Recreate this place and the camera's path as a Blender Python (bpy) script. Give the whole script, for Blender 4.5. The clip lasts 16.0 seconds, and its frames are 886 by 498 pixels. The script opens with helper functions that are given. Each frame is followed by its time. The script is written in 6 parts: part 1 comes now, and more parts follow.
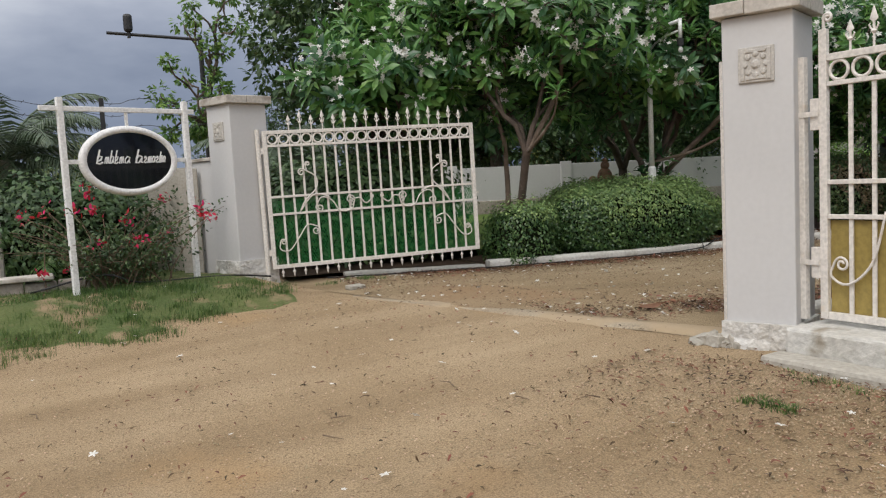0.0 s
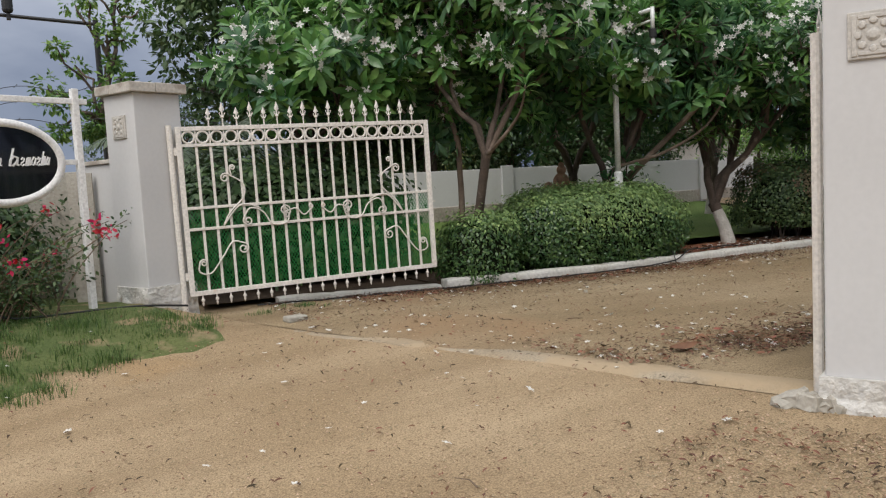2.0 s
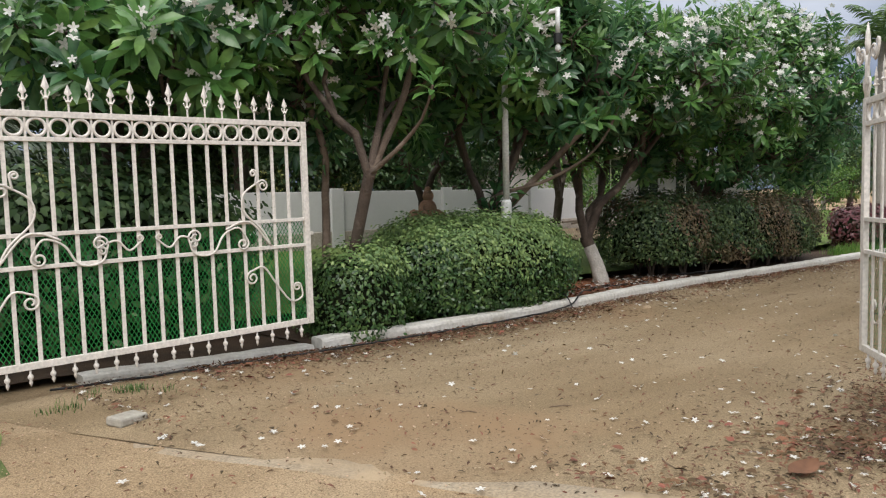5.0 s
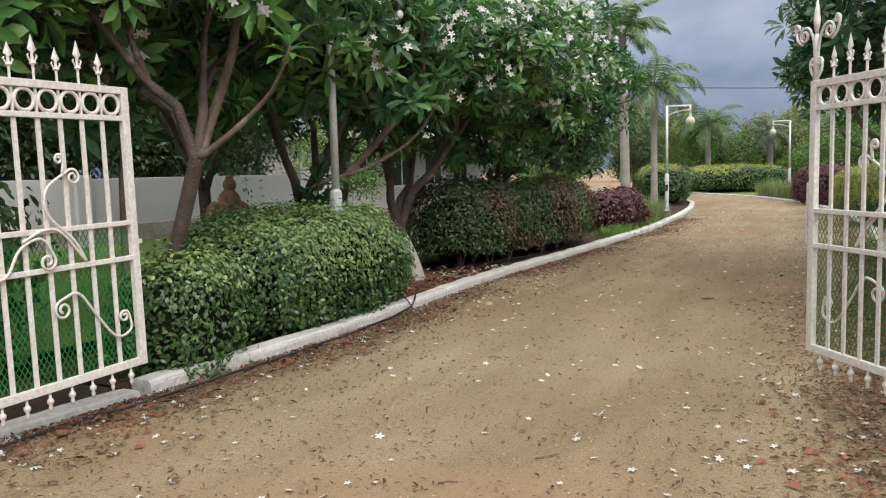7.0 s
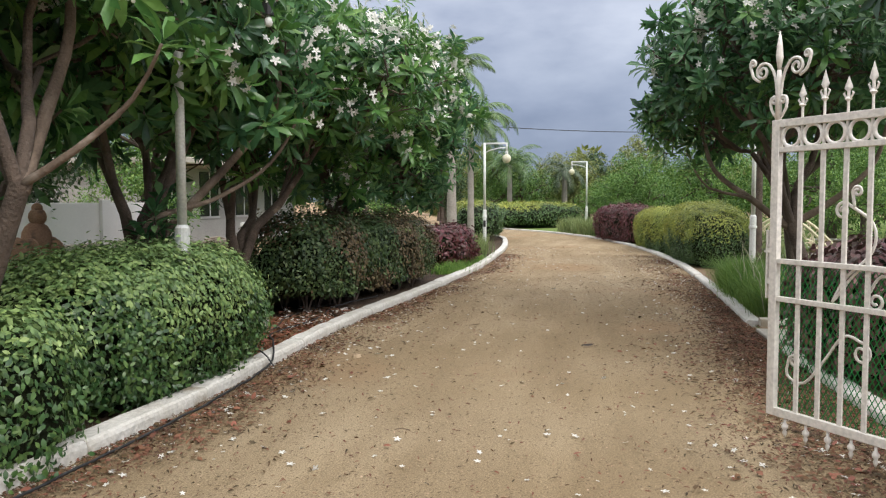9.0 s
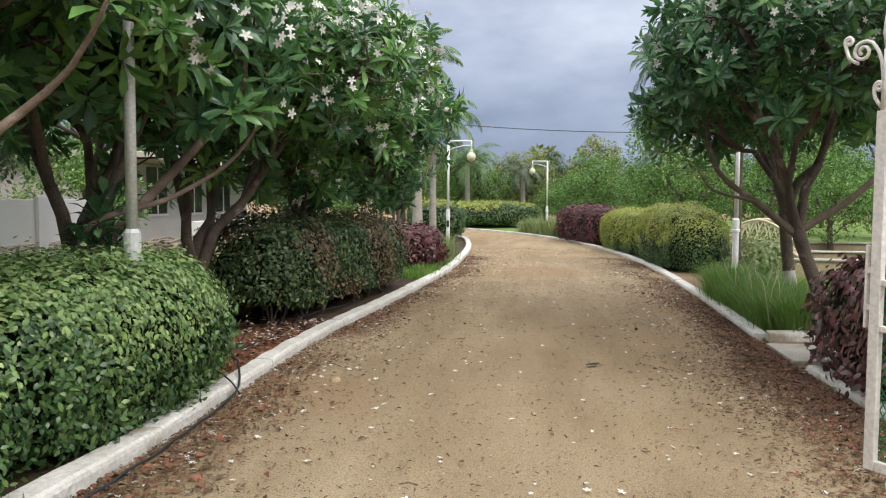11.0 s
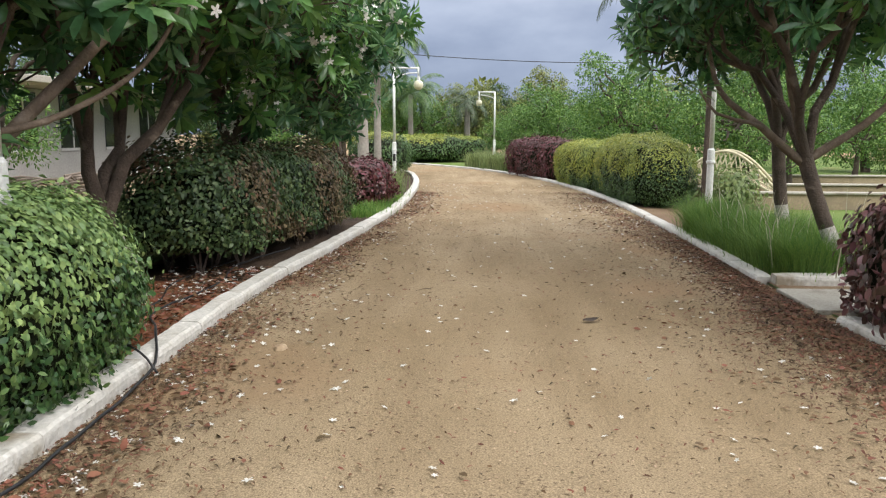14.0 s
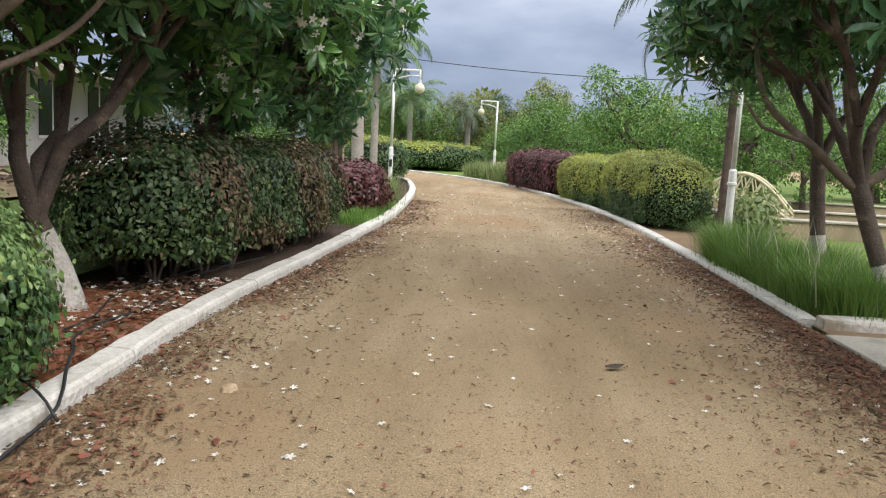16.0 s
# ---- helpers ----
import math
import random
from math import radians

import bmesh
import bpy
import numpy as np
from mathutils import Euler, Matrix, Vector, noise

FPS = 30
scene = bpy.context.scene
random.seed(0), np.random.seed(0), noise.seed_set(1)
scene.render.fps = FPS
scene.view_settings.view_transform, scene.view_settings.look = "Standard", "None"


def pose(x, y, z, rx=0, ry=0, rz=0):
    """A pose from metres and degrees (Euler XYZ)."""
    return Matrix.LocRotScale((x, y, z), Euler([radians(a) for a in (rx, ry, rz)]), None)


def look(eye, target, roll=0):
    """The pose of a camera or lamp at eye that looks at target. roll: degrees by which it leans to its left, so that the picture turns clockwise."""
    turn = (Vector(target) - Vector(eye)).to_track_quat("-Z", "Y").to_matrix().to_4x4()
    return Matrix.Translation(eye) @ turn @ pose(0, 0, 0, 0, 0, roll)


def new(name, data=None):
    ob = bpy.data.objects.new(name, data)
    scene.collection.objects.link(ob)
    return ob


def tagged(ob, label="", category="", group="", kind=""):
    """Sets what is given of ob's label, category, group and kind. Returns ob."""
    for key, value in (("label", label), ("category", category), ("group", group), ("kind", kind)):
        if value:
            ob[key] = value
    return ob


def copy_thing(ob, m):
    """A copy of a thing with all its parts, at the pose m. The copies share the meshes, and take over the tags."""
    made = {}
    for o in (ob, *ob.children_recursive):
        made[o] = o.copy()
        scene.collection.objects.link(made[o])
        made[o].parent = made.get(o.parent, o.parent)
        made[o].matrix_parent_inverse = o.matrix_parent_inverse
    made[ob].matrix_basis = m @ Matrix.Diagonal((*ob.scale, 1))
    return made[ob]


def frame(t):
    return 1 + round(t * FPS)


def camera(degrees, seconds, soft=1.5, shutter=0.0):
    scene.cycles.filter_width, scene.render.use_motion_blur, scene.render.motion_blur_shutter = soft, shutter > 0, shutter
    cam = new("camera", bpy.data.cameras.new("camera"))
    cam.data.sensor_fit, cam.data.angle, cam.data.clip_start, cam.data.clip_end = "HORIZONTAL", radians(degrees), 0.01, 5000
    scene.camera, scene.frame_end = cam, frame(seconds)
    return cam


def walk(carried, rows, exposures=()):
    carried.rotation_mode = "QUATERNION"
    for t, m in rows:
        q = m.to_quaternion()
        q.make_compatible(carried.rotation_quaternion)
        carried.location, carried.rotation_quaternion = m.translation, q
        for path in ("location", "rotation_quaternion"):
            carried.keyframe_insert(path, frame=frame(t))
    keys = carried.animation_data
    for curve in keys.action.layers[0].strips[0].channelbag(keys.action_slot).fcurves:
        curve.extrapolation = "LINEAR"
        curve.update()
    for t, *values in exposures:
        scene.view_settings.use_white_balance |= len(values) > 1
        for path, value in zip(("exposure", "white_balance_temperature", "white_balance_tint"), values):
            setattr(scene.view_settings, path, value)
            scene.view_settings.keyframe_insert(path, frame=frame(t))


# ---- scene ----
cam = camera(58.9, 16.0, soft=1.2)
PATH = [
    (0, (0.191, -0.031, 1.698), (0.881, 1.838, 1.521), -3.0),
    (0.5, (0.273, 0.42, 1.702), (0.99, 2.279, 1.525), -1.5),
    (1, (0.235, 0.887, 1.717), (0.955, 2.745, 1.539), -2.3),
    (1.5, (0.276, 1.245, 1.729), (1.089, 3.063, 1.545), -2.9),
    (2, (0.315, 1.709, 1.749), (1.213, 3.487, 1.572), -3.0),
    (2.5, (0.271, 2.137, 1.766), (1.227, 3.883, 1.573), -2.4),
    (3, (0.279, 2.581, 1.774), (1.413, 4.218, 1.589), -5.1),
    (3.2, (0.32, 2.752, 1.787), (1.478, 4.378, 1.656), -5.1),
    (5.3, (0.589, 4.775, 1.804), (2.008, 6.173, 1.625), -1.8),
    (5.5, (0.609, 4.977, 1.83), (2.052, 6.343, 1.604), -2.8),
    (6, (0.703, 5.446, 1.828), (2.317, 6.608, 1.617), -2.2),
    (6.5, (0.783, 5.914, 1.878), (2.489, 6.939, 1.678), -1.9),
    (7, (0.837, 6.381, 1.888), (2.63, 7.247, 1.693), -1.5),
    (7.5, (0.969, 6.723, 1.867), (2.826, 7.436, 1.655), -1.5),
    (8, (1.178, 7.03, 1.929), (3.075, 7.647, 1.792), -0.0),
    (8.5, (1.354, 7.297, 1.918), (3.287, 7.791, 1.79), 0.6),
    (9, (1.535, 7.524, 1.94), (3.497, 7.897, 1.818), -0.2),
    (9.2, (1.642, 7.615, 1.918), (3.606, 7.971, 1.795), -0.4),
    (11.3, (2.614, 8.104, 1.987), (4.596, 8.338, 1.857), 0.1),
    (11.5, (2.713, 8.099, 1.999), (4.695, 8.331, 1.862), -0.3),
    (12, (2.91, 8.113, 2.033), (4.893, 8.33, 1.889), -0.2),
    (12.5, (3.076, 8.196, 1.946), (5.06, 8.348, 1.743), 0.1),
    (13, (3.327, 8.381, 1.934), (5.309, 8.449, 1.676), -0.9),
    (13.5, (3.573, 8.458, 1.872), (5.554, 8.514, 1.601), -1.0),
    (14, (3.883, 8.506, 1.862), (5.86, 8.599, 1.574), 0.2),
    (14.5, (4.13, 8.554, 1.815), (6.1, 8.685, 1.496), -1.0),
    (15, (4.473, 8.578, 1.818), (6.443, 8.689, 1.495), 0.8),
    (15.5, (4.776, 8.555, 1.801), (6.757, 8.633, 1.533), 1.7),
    (16, (5.067, 8.587, 1.784), (7.048, 8.664, 1.52), 3.1),
]
walk(cam, [(t, look(eye, target, roll)) for t, eye, target, roll in PATH],
     [(0.0, 0.22), (3.0, 0.36), (5.5, 0.58), (8.0, 0.77), (12.0, 0.95), (16.0, 1.0)])

# ---- sky, sun, exposure ----
world = bpy.data.worlds.new("overcast_sky")
scene.world = world
world.use_nodes = True
wn, wl = world.node_tree.nodes, world.node_tree.links
wn.clear()
SUN_EL, SUN_AZ = 46.0, 226.0
sky = wn.new("ShaderNodeTexSky")
sky.sky_type = 'NISHITA'
sky.sun_disc = False
sky.sun_elevation, sky.sun_rotation = radians(SUN_EL), radians(SUN_AZ)
w_tc = wn.new("ShaderNodeTexCoord")
w_map = wn.new("ShaderNodeMapping")
w_map.inputs["Scale"].default_value = (1.0, 1.0, 2.6)
w_map.inputs["Location"].default_value = (0.0, -0.55, 0.3)
w_n1 = wn.new("ShaderNodeTexNoise")
w_n1.inputs["Scale"].default_value = 2.3
w_n1.inputs["Detail"].default_value = 7
w_n1.inputs["Roughness"].default_value = 0.52
w_ramp = wn.new("ShaderNodeValToRGB")
w_ramp.color_ramp.elements[0].position, w_ramp.color_ramp.elements[0].color = 0.36, (3.4, 3.7, 4.5, 1)
w_ramp.color_ramp.elements[1].position, w_ramp.color_ramp.elements[1].color = 0.66, (8.8, 8.8, 8.9, 1)
w_el = w_ramp.color_ramp.elements.new(0.5)
w_el.color = (5.6, 5.8, 6.4, 1)
w_mix = wn.new("ShaderNodeMix")
w_mix.data_type = 'RGBA'
w_mix.inputs[0].default_value = 0.88
w_bg = wn.new("ShaderNodeBackground")
w_bg.inputs["Strength"].default_value = 0.1
w_out = wn.new("ShaderNodeOutputWorld")
wl.new(w_tc.outputs["Generated"], w_map.inputs["Vector"])
wl.new(w_map.outputs["Vector"], w_n1.inputs["Vector"])
wl.new(w_n1.outputs["Fac"], w_ramp.inputs["Fac"])
wl.new(sky.outputs["Color"], w_mix.inputs[6])
wl.new(w_ramp.outputs["Color"], w_mix.inputs[7])
# an overcast dome: dim and bluish low down, bright and neutral overhead
w_sep = wn.new("ShaderNodeSeparateXYZ")
w_dome = wn.new("ShaderNodeValToRGB")
w_dome.color_ramp.elements[0].position, w_dome.color_ramp.elements[0].color = 0.0, (0.27, 0.32, 0.42, 1)
w_dome.color_ramp.elements[1].position, w_dome.color_ramp.elements[1].color = 1.0, (2.6, 2.5, 2.3, 1)
w_low = w_dome.color_ramp.elements.new(0.12)
w_low.color = (0.45, 0.495, 0.58, 1)
w_mid = w_dome.color_ramp.elements.new(0.28)
w_mid.color = (0.83, 0.845, 0.88, 1)
w_mul = wn.new("ShaderNodeMix")
w_mul.data_type, w_mul.blend_type = 'RGBA', 'MULTIPLY'
w_mul.inputs[0].default_value = 1.0
wl.new(w_tc.outputs["Generated"], w_sep.inputs["Vector"])
wl.new(w_sep.outputs["Z"], w_dome.inputs["Fac"])
wl.new(w_mix.outputs[2], w_mul.inputs[6])
wl.new(w_dome.outputs["Color"], w_mul.inputs[7])
wl.new(w_mul.outputs[2], w_bg.inputs["Color"])
wl.new(w_bg.outputs["Background"], w_out.inputs["Surface"])

sun_data = bpy.data.lights.new("sun", 'SUN')
sun_data.energy, sun_data.angle, sun_data.color = 1.5, radians(36), (1.0, 0.96, 0.9)
sun = new("sun", sun_data)
sun.matrix_world = look((0, 0, 30), Vector((0, 0, 30)) - Vector((math.cos(radians(SUN_EL)) * math.sin(radians(SUN_AZ)), math.cos(radians(SUN_EL)) * math.cos(radians(SUN_AZ)), math.sin(radians(SUN_EL)))))


# ---- materials ----
def mat(name, c1, c2, big=1.5, fine=40.0, rough=0.8, bump=0.25, depth=0.01, metal=0.0, rand="", randamt=0.25, trans=0.0, spec=0.5,
        speck=None, speck_scale=30.0, speck_at=0.62, stain=None, stain_scale=0.6, stain_at=0.55, grain_amt=0.35, streak=None):
    """Two scales of noise between two colours, a speckle and a stain of their own, a bump, and a variation piece by piece."""
    m = bpy.data.materials.new(name)
    m.use_nodes = True
    n, l = m.node_tree.nodes, m.node_tree.links
    n.clear()
    out, bsdf = n.new("ShaderNodeOutputMaterial"), n.new("ShaderNodeBsdfPrincipled")
    tc = n.new("ShaderNodeTexCoord")

    def noise_at(scale, detail=5):
        t = n.new("ShaderNodeTexNoise")
        t.inputs["Scale"].default_value, t.inputs["Detail"].default_value = scale, detail
        l.new(tc.outputs["Object"], t.inputs["Vector"])
        return t

    def mixed(fac, a, b, mode='MIX'):
        x = n.new("ShaderNodeMix")
        x.data_type, x.blend_type = 'RGBA', mode
        for sock, v in ((x.inputs[0], fac), (x.inputs[6], a), (x.inputs[7], b)):
            if isinstance(v, (float, int)):
                sock.default_value = v
            elif isinstance(v, tuple):
                sock.default_value = (*v, 1)
            else:
                l.new(v, sock)
        return x.outputs[2]

    def band(sock, lo, hi):
        r = n.new("ShaderNodeMapRange")
        r.inputs["From Min"].default_value, r.inputs["From Max"].default_value = lo, hi
        l.new(sock, r.inputs["Value"])
        return r.outputs["Result"]

    nb, nf = noise_at(big), noise_at(fine, 6)
    col = mixed(band(nb.outputs["Fac"], 0.32, 0.68), c1, c2)
    grain = band(nf.outputs["Fac"], 0.34, 0.66)
    col = mixed(grain_amt, col, mixed(grain, (0.35, 0.35, 0.35), (1.0, 1.0, 1.0)), 'MULTIPLY')
    if streak:
        mp = n.new("ShaderNodeMapping")
        mp.inputs["Rotation"].default_value = (0, 0, radians(streak[0]))
        mp.inputs["Scale"].default_value = (0.14, 1.0, 1.0)
        ns = n.new("ShaderNodeTexNoise")
        ns.inputs["Scale"].default_value, ns.inputs["Detail"].default_value = streak[1], 5
        l.new(tc.outputs["Object"], mp.inputs["Vector"])
        l.new(mp.outputs["Vector"], ns.inputs["Vector"])
        col = mixed(band(ns.outputs["Fac"], 0.35, 0.68), mixed(0.6, col, (0.72, 0.67, 0.62), 'MULTIPLY'), mixed(0.5, col, (1.2, 1.2, 1.22), 'MULTIPLY'))
    if stain:
        col = mixed(band(noise_at(stain_scale, 8).outputs["Fac"], stain_at, stain_at + 0.12), col, stain)
    if speck:
        col = mixed(band(noise_at(speck_scale, 2).outputs["Fac"], speck_at, speck_at + 0.05), col, speck)
    if rand:
        if rand == "island":
            src = n.new("ShaderNodeNewGeometry").outputs["Random Per Island"]
        else:
            src = n.new("ShaderNodeObjectInfo").outputs["Random"]
        hsv = n.new("ShaderNodeHueSaturation")
        v = n.new("ShaderNodeMapRange")
        v.inputs["To Min"].default_value, v.inputs["To Max"].default_value = 1 - randamt, 1 + randamt
        l.new(src, v.inputs["Value"])
        l.new(v.outputs["Result"], hsv.inputs["Value"])
        h = n.new("ShaderNodeMapRange")
        h.inputs["To Min"].default_value, h.inputs["To Max"].default_value = 0.5 + randamt * 0.06, 0.5 - randamt * 0.06
        l.new(src, h.inputs["Value"])
        l.new(h.outputs["Result"], hsv.inputs["Hue"])
        l.new(col, hsv.inputs["Color"])
        col = hsv.outputs["Color"]
    l.new(col, bsdf.inputs["Base Color"])
    bsdf.inputs["Roughness"].default_value, bsdf.inputs["Metallic"].default_value = rough, metal
    bsdf.inputs["Specular IOR Level"].default_value = spec
    if bump:
        b = n.new("ShaderNodeBump")
        b.inputs["Strength"].default_value, b.inputs["Distance"].default_value = bump, depth
        l.new(nf.outputs["Fac"], b.inputs["Height"])
        l.new(b.outputs["Normal"], bsdf.inputs["Normal"])
    if trans:
        tr, mx = n.new("ShaderNodeBsdfTranslucent"), n.new("ShaderNodeMixShader")
        l.new(col, tr.inputs["Color"])
        mx.inputs["Fac"].default_value = trans
        l.new(bsdf.outputs["BSDF"], mx.inputs[1])
        l.new(tr.outputs["BSDF"], mx.inputs[2])
        l.new(mx.outputs["Shader"], out.inputs["Surface"])
    else:
        l.new(bsdf.outputs["BSDF"], out.inputs["Surface"])
    return m


M_SAND = mat("sandy_gravel", (0.372, 0.27, 0.158), (0.455, 0.344, 0.216), 0.45, 105, 0.95, 0.65, 0.018, grain_amt=0.75, streak=(-62, 1.6), stain=(0.33, 0.205, 0.095), stain_scale=0.33, stain_at=0.57, speck=(0.17, 0.11, 0.065), speck_scale=48, speck_at=0.63, spec=0.2)
M_DARKSOIL = mat("shade_and_litter_soil", (0.045, 0.032, 0.022), (0.09, 0.06, 0.04), 2.0, 40, 0.95, 0.8, 0.03, spec=0.2)
M_DRIVE = mat("driveway_sand", (0.325, 0.243, 0.143), (0.405, 0.315, 0.2), 0.5, 110, 0.95, 0.65, 0.015, grain_amt=0.78, streak=(0, 2.2), stain=(0.26, 0.175, 0.1), stain_scale=0.4, stain_at=0.56, speck=(0.13, 0.09, 0.055), speck_scale=46, speck_at=0.63, spec=0.2)
M_SOIL = mat("red_soil", (0.22, 0.08, 0.04), (0.32, 0.125, 0.06), 1.2, 30, 0.95, 0.8, 0.03, spec=0.2)
M_VERGE = mat("verge_turf", (0.085, 0.12, 0.04), (0.13, 0.15, 0.055), 1.6, 40, 0.95, 0.9, 0.03, spec=0.2, stain=(0.28, 0.21, 0.125), stain_scale=2.4, stain_at=0.52)
M_VBLADE = mat("verge_grass_blade", (0.075, 0.15, 0.035), (0.12, 0.2, 0.055), 1.5, 30, 0.6, 0.0, rand="island", randamt=0.5, trans=0.25)
M_DARKLEAF = mat("rotted_leaf", (0.03, 0.02, 0.014), (0.055, 0.035, 0.022), 6, 40, 0.8, 0.3, 0.004)
M_EARTH = mat("brown_earth", (0.20, 0.135, 0.085), (0.27, 0.19, 0.12), 1.2, 40, 0.95, 0.8, 0.03, spec=0.2)
M_LAWN = mat("lawn", (0.11, 0.18, 0.04), (0.17, 0.23, 0.065), 0.6, 45, 0.9, 0.8, 0.03, spec=0.2, stain=(0.22, 0.2, 0.09), stain_scale=0.5, stain_at=0.6)
M_WHITE = mat("white_painted_plaster", (0.535, 0.528, 0.522), (0.585, 0.577, 0.57), 0.8, 25, 0.75, 0.1, 0.004, grain_amt=0.06, stain=(0.52, 0.50, 0.47), stain_scale=0.8, stain_at=0.6)
M_PLINTH = mat("chipped_whitewash", (0.74, 0.73, 0.70), (0.58, 0.55, 0.5), 3, 22, 0.85, 0.9, 0.03, stain=(0.32, 0.28, 0.23), stain_scale=7, stain_at=0.62)
M_KERB = mat("whitewashed_kerb", (0.63, 0.615, 0.575), (0.52, 0.495, 0.44), 2.5, 24, 0.88, 0.7, 0.02, rand="object", randamt=0.04, stain=(0.27, 0.23, 0.17), stain_scale=3.2, stain_at=0.55)
M_CONC = mat("weathered_concrete", (0.36, 0.33, 0.28), (0.46, 0.43, 0.37), 1.8, 30, 0.9, 0.5, 0.015, rand="object", randamt=0.1, stain=(0.25, 0.22, 0.18), stain_scale=2, stain_at=0.6)
M_CAP = mat("cap_stone", (0.5, 0.46, 0.41), (0.6, 0.56, 0.5), 3, 30, 0.9, 0.5, 0.01, stain=(0.3, 0.26, 0.22), stain_scale=4, stain_at=0.58)
M_PLAQUE = mat("carved_plaque", (0.5, 0.47, 0.43), (0.58, 0.55, 0.5), 8, 60, 0.9, 0.4, 0.005)
M_GATE = mat("cream_gate_paint", (0.80, 0.755, 0.70), (0.74, 0.695, 0.635), 3, 40, 0.42, 0.15, 0.003, stain=(0.62, 0.52, 0.42), stain_scale=6, stain_at=0.66)
M_NET = mat("green_wire_net", (0.008, 0.17, 0.03), (0.014, 0.23, 0.05), 6, 40, 0.5, 0.0)
M_PANEL = mat("ochre_sheet_panel", (0.30, 0.22, 0.055), (0.36, 0.27, 0.08), 3, 30, 0.6, 0.05)
M_BARK = mat("plumeria_bark", (0.068, 0.05, 0.039), (0.132, 0.097, 0.075), 5, 45, 0.9, 0.8, 0.02, stain=(0.24, 0.195, 0.155), stain_scale=4, stain_at=0.6)
M_LIMB = mat("weathered_limb_bark", (0.125, 0.09, 0.065), (0.215, 0.16, 0.12), 5, 45, 0.9, 0.7, 0.015, stain=(0.27, 0.22, 0.18), stain_scale=5, stain_at=0.6)
M_LIME = mat("limewashed_trunk", (0.6, 0.57, 0.53), (0.45, 0.41, 0.36), 6, 40, 0.9, 0.8, 0.02, stain=(0.2, 0.16, 0.12), stain_scale=9, stain_at=0.6)
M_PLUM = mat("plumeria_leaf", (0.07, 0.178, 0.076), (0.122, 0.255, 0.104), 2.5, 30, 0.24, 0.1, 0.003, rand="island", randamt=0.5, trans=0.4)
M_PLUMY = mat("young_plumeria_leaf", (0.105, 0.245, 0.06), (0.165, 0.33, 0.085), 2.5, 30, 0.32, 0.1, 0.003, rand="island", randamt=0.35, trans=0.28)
M_PETAL = mat("plumeria_petal", (0.72, 0.71, 0.66), (0.8, 0.79, 0.75), 8, 60, 0.6, 0.0, trans=0.25)
M_HEDGE = mat("hedge_leaf", (0.045, 0.105, 0.028), (0.078, 0.155, 0.043), 2.5, 30, 0.4, 0.1, 0.002, rand="island", randamt=0.5, trans=0.06)
# paler leaf for hedge tops: new tips, with the top light in its colour
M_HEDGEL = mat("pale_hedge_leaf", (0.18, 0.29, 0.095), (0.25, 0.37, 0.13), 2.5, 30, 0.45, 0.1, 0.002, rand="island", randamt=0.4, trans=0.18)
M_HEDGED = mat("dark_hedge_leaf", (0.04, 0.083, 0.025), (0.068, 0.116, 0.036), 2.5, 30, 0.55, 0.1, 0.002, rand="island", randamt=0.55, trans=0.12)
M_HEDGER = mat("bronze_hedge_leaf", (0.13, 0.085, 0.045), (0.14, 0.12, 0.055), 2.5, 30, 0.55, 0.1, 0.002, rand="island", randamt=0.5, trans=0.12)
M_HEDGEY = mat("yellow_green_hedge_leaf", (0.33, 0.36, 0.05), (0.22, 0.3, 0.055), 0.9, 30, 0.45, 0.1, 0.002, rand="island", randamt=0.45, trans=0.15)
# near-black to give the shade inside hedges, darker than twigs
M_CORE = mat("hedge_inner_shade", (0.012, 0.018, 0.008), (0.02, 0.024, 0.012), 5, 40, 0.95, 0.9, 0.04, spec=0.1)
M_REDLEAF = mat("dark_red_leaf", (0.14, 0.034, 0.034), (0.085, 0.03, 0.026), 2, 30, 0.42, 0.1, 0.002, rand="island", randamt=0.5, trans=0.15)
M_CROTON = mat("copper_plant_leaf", (0.11, 0.055, 0.048), (0.19, 0.10, 0.085), 3, 25, 0.4, 0.2, 0.004, rand="island", randamt=0.6, trans=0.15, stain=(0.42, 0.10, 0.10), stain_scale=2.6, stain_at=0.66)
M_GRASS = mat("long_grass_blade", (0.13, 0.27, 0.045), (0.20, 0.33, 0.075), 1.5, 30, 0.6, 0.0, rand="island", randamt=0.4, trans=0.3)
M_GRASSP = mat("pale_grass_blade", (0.19, 0.27, 0.09), (0.26, 0.31, 0.13), 1.5, 30, 0.6, 0.0, rand="island", randamt=0.3, trans=0.3)
M_PLUME = mat("grass_plume", (0.55, 0.52, 0.38), (0.62, 0.58, 0.45), 4, 40, 0.8, 0.0, trans=0.3)
M_TREE1 = mat("broadleaf_foliage", (0.1, 0.212, 0.042), (0.16, 0.285, 0.062), 0.5, 12, 0.55, 0.0, rand="island", randamt=0.45, trans=0.25)
M_TREE2 = mat("olive_foliage", (0.19, 0.24, 0.06), (0.25, 0.28, 0.09), 0.5, 12, 0.55, 0.0, rand="island", randamt=0.4, trans=0.25)
M_TREE3 = mat("dark_foliage", (0.05, 0.105, 0.035), (0.075, 0.135, 0.045), 0.5, 12, 0.5, 0.0, rand="island", randamt=0.45, trans=0.2)
M_PALM = mat("palm_frond", (0.10, 0.19, 0.06), (0.15, 0.24, 0.08), 1.5, 20, 0.42, 0.0, rand="island", randamt=0.35, trans=0.2)
M_PALMG = mat("grey_green_palm_frond", (0.075, 0.115, 0.065), (0.11, 0.15, 0.085), 1.5, 20, 0.45, 0.0, rand="island", randamt=0.3, trans=0.2)
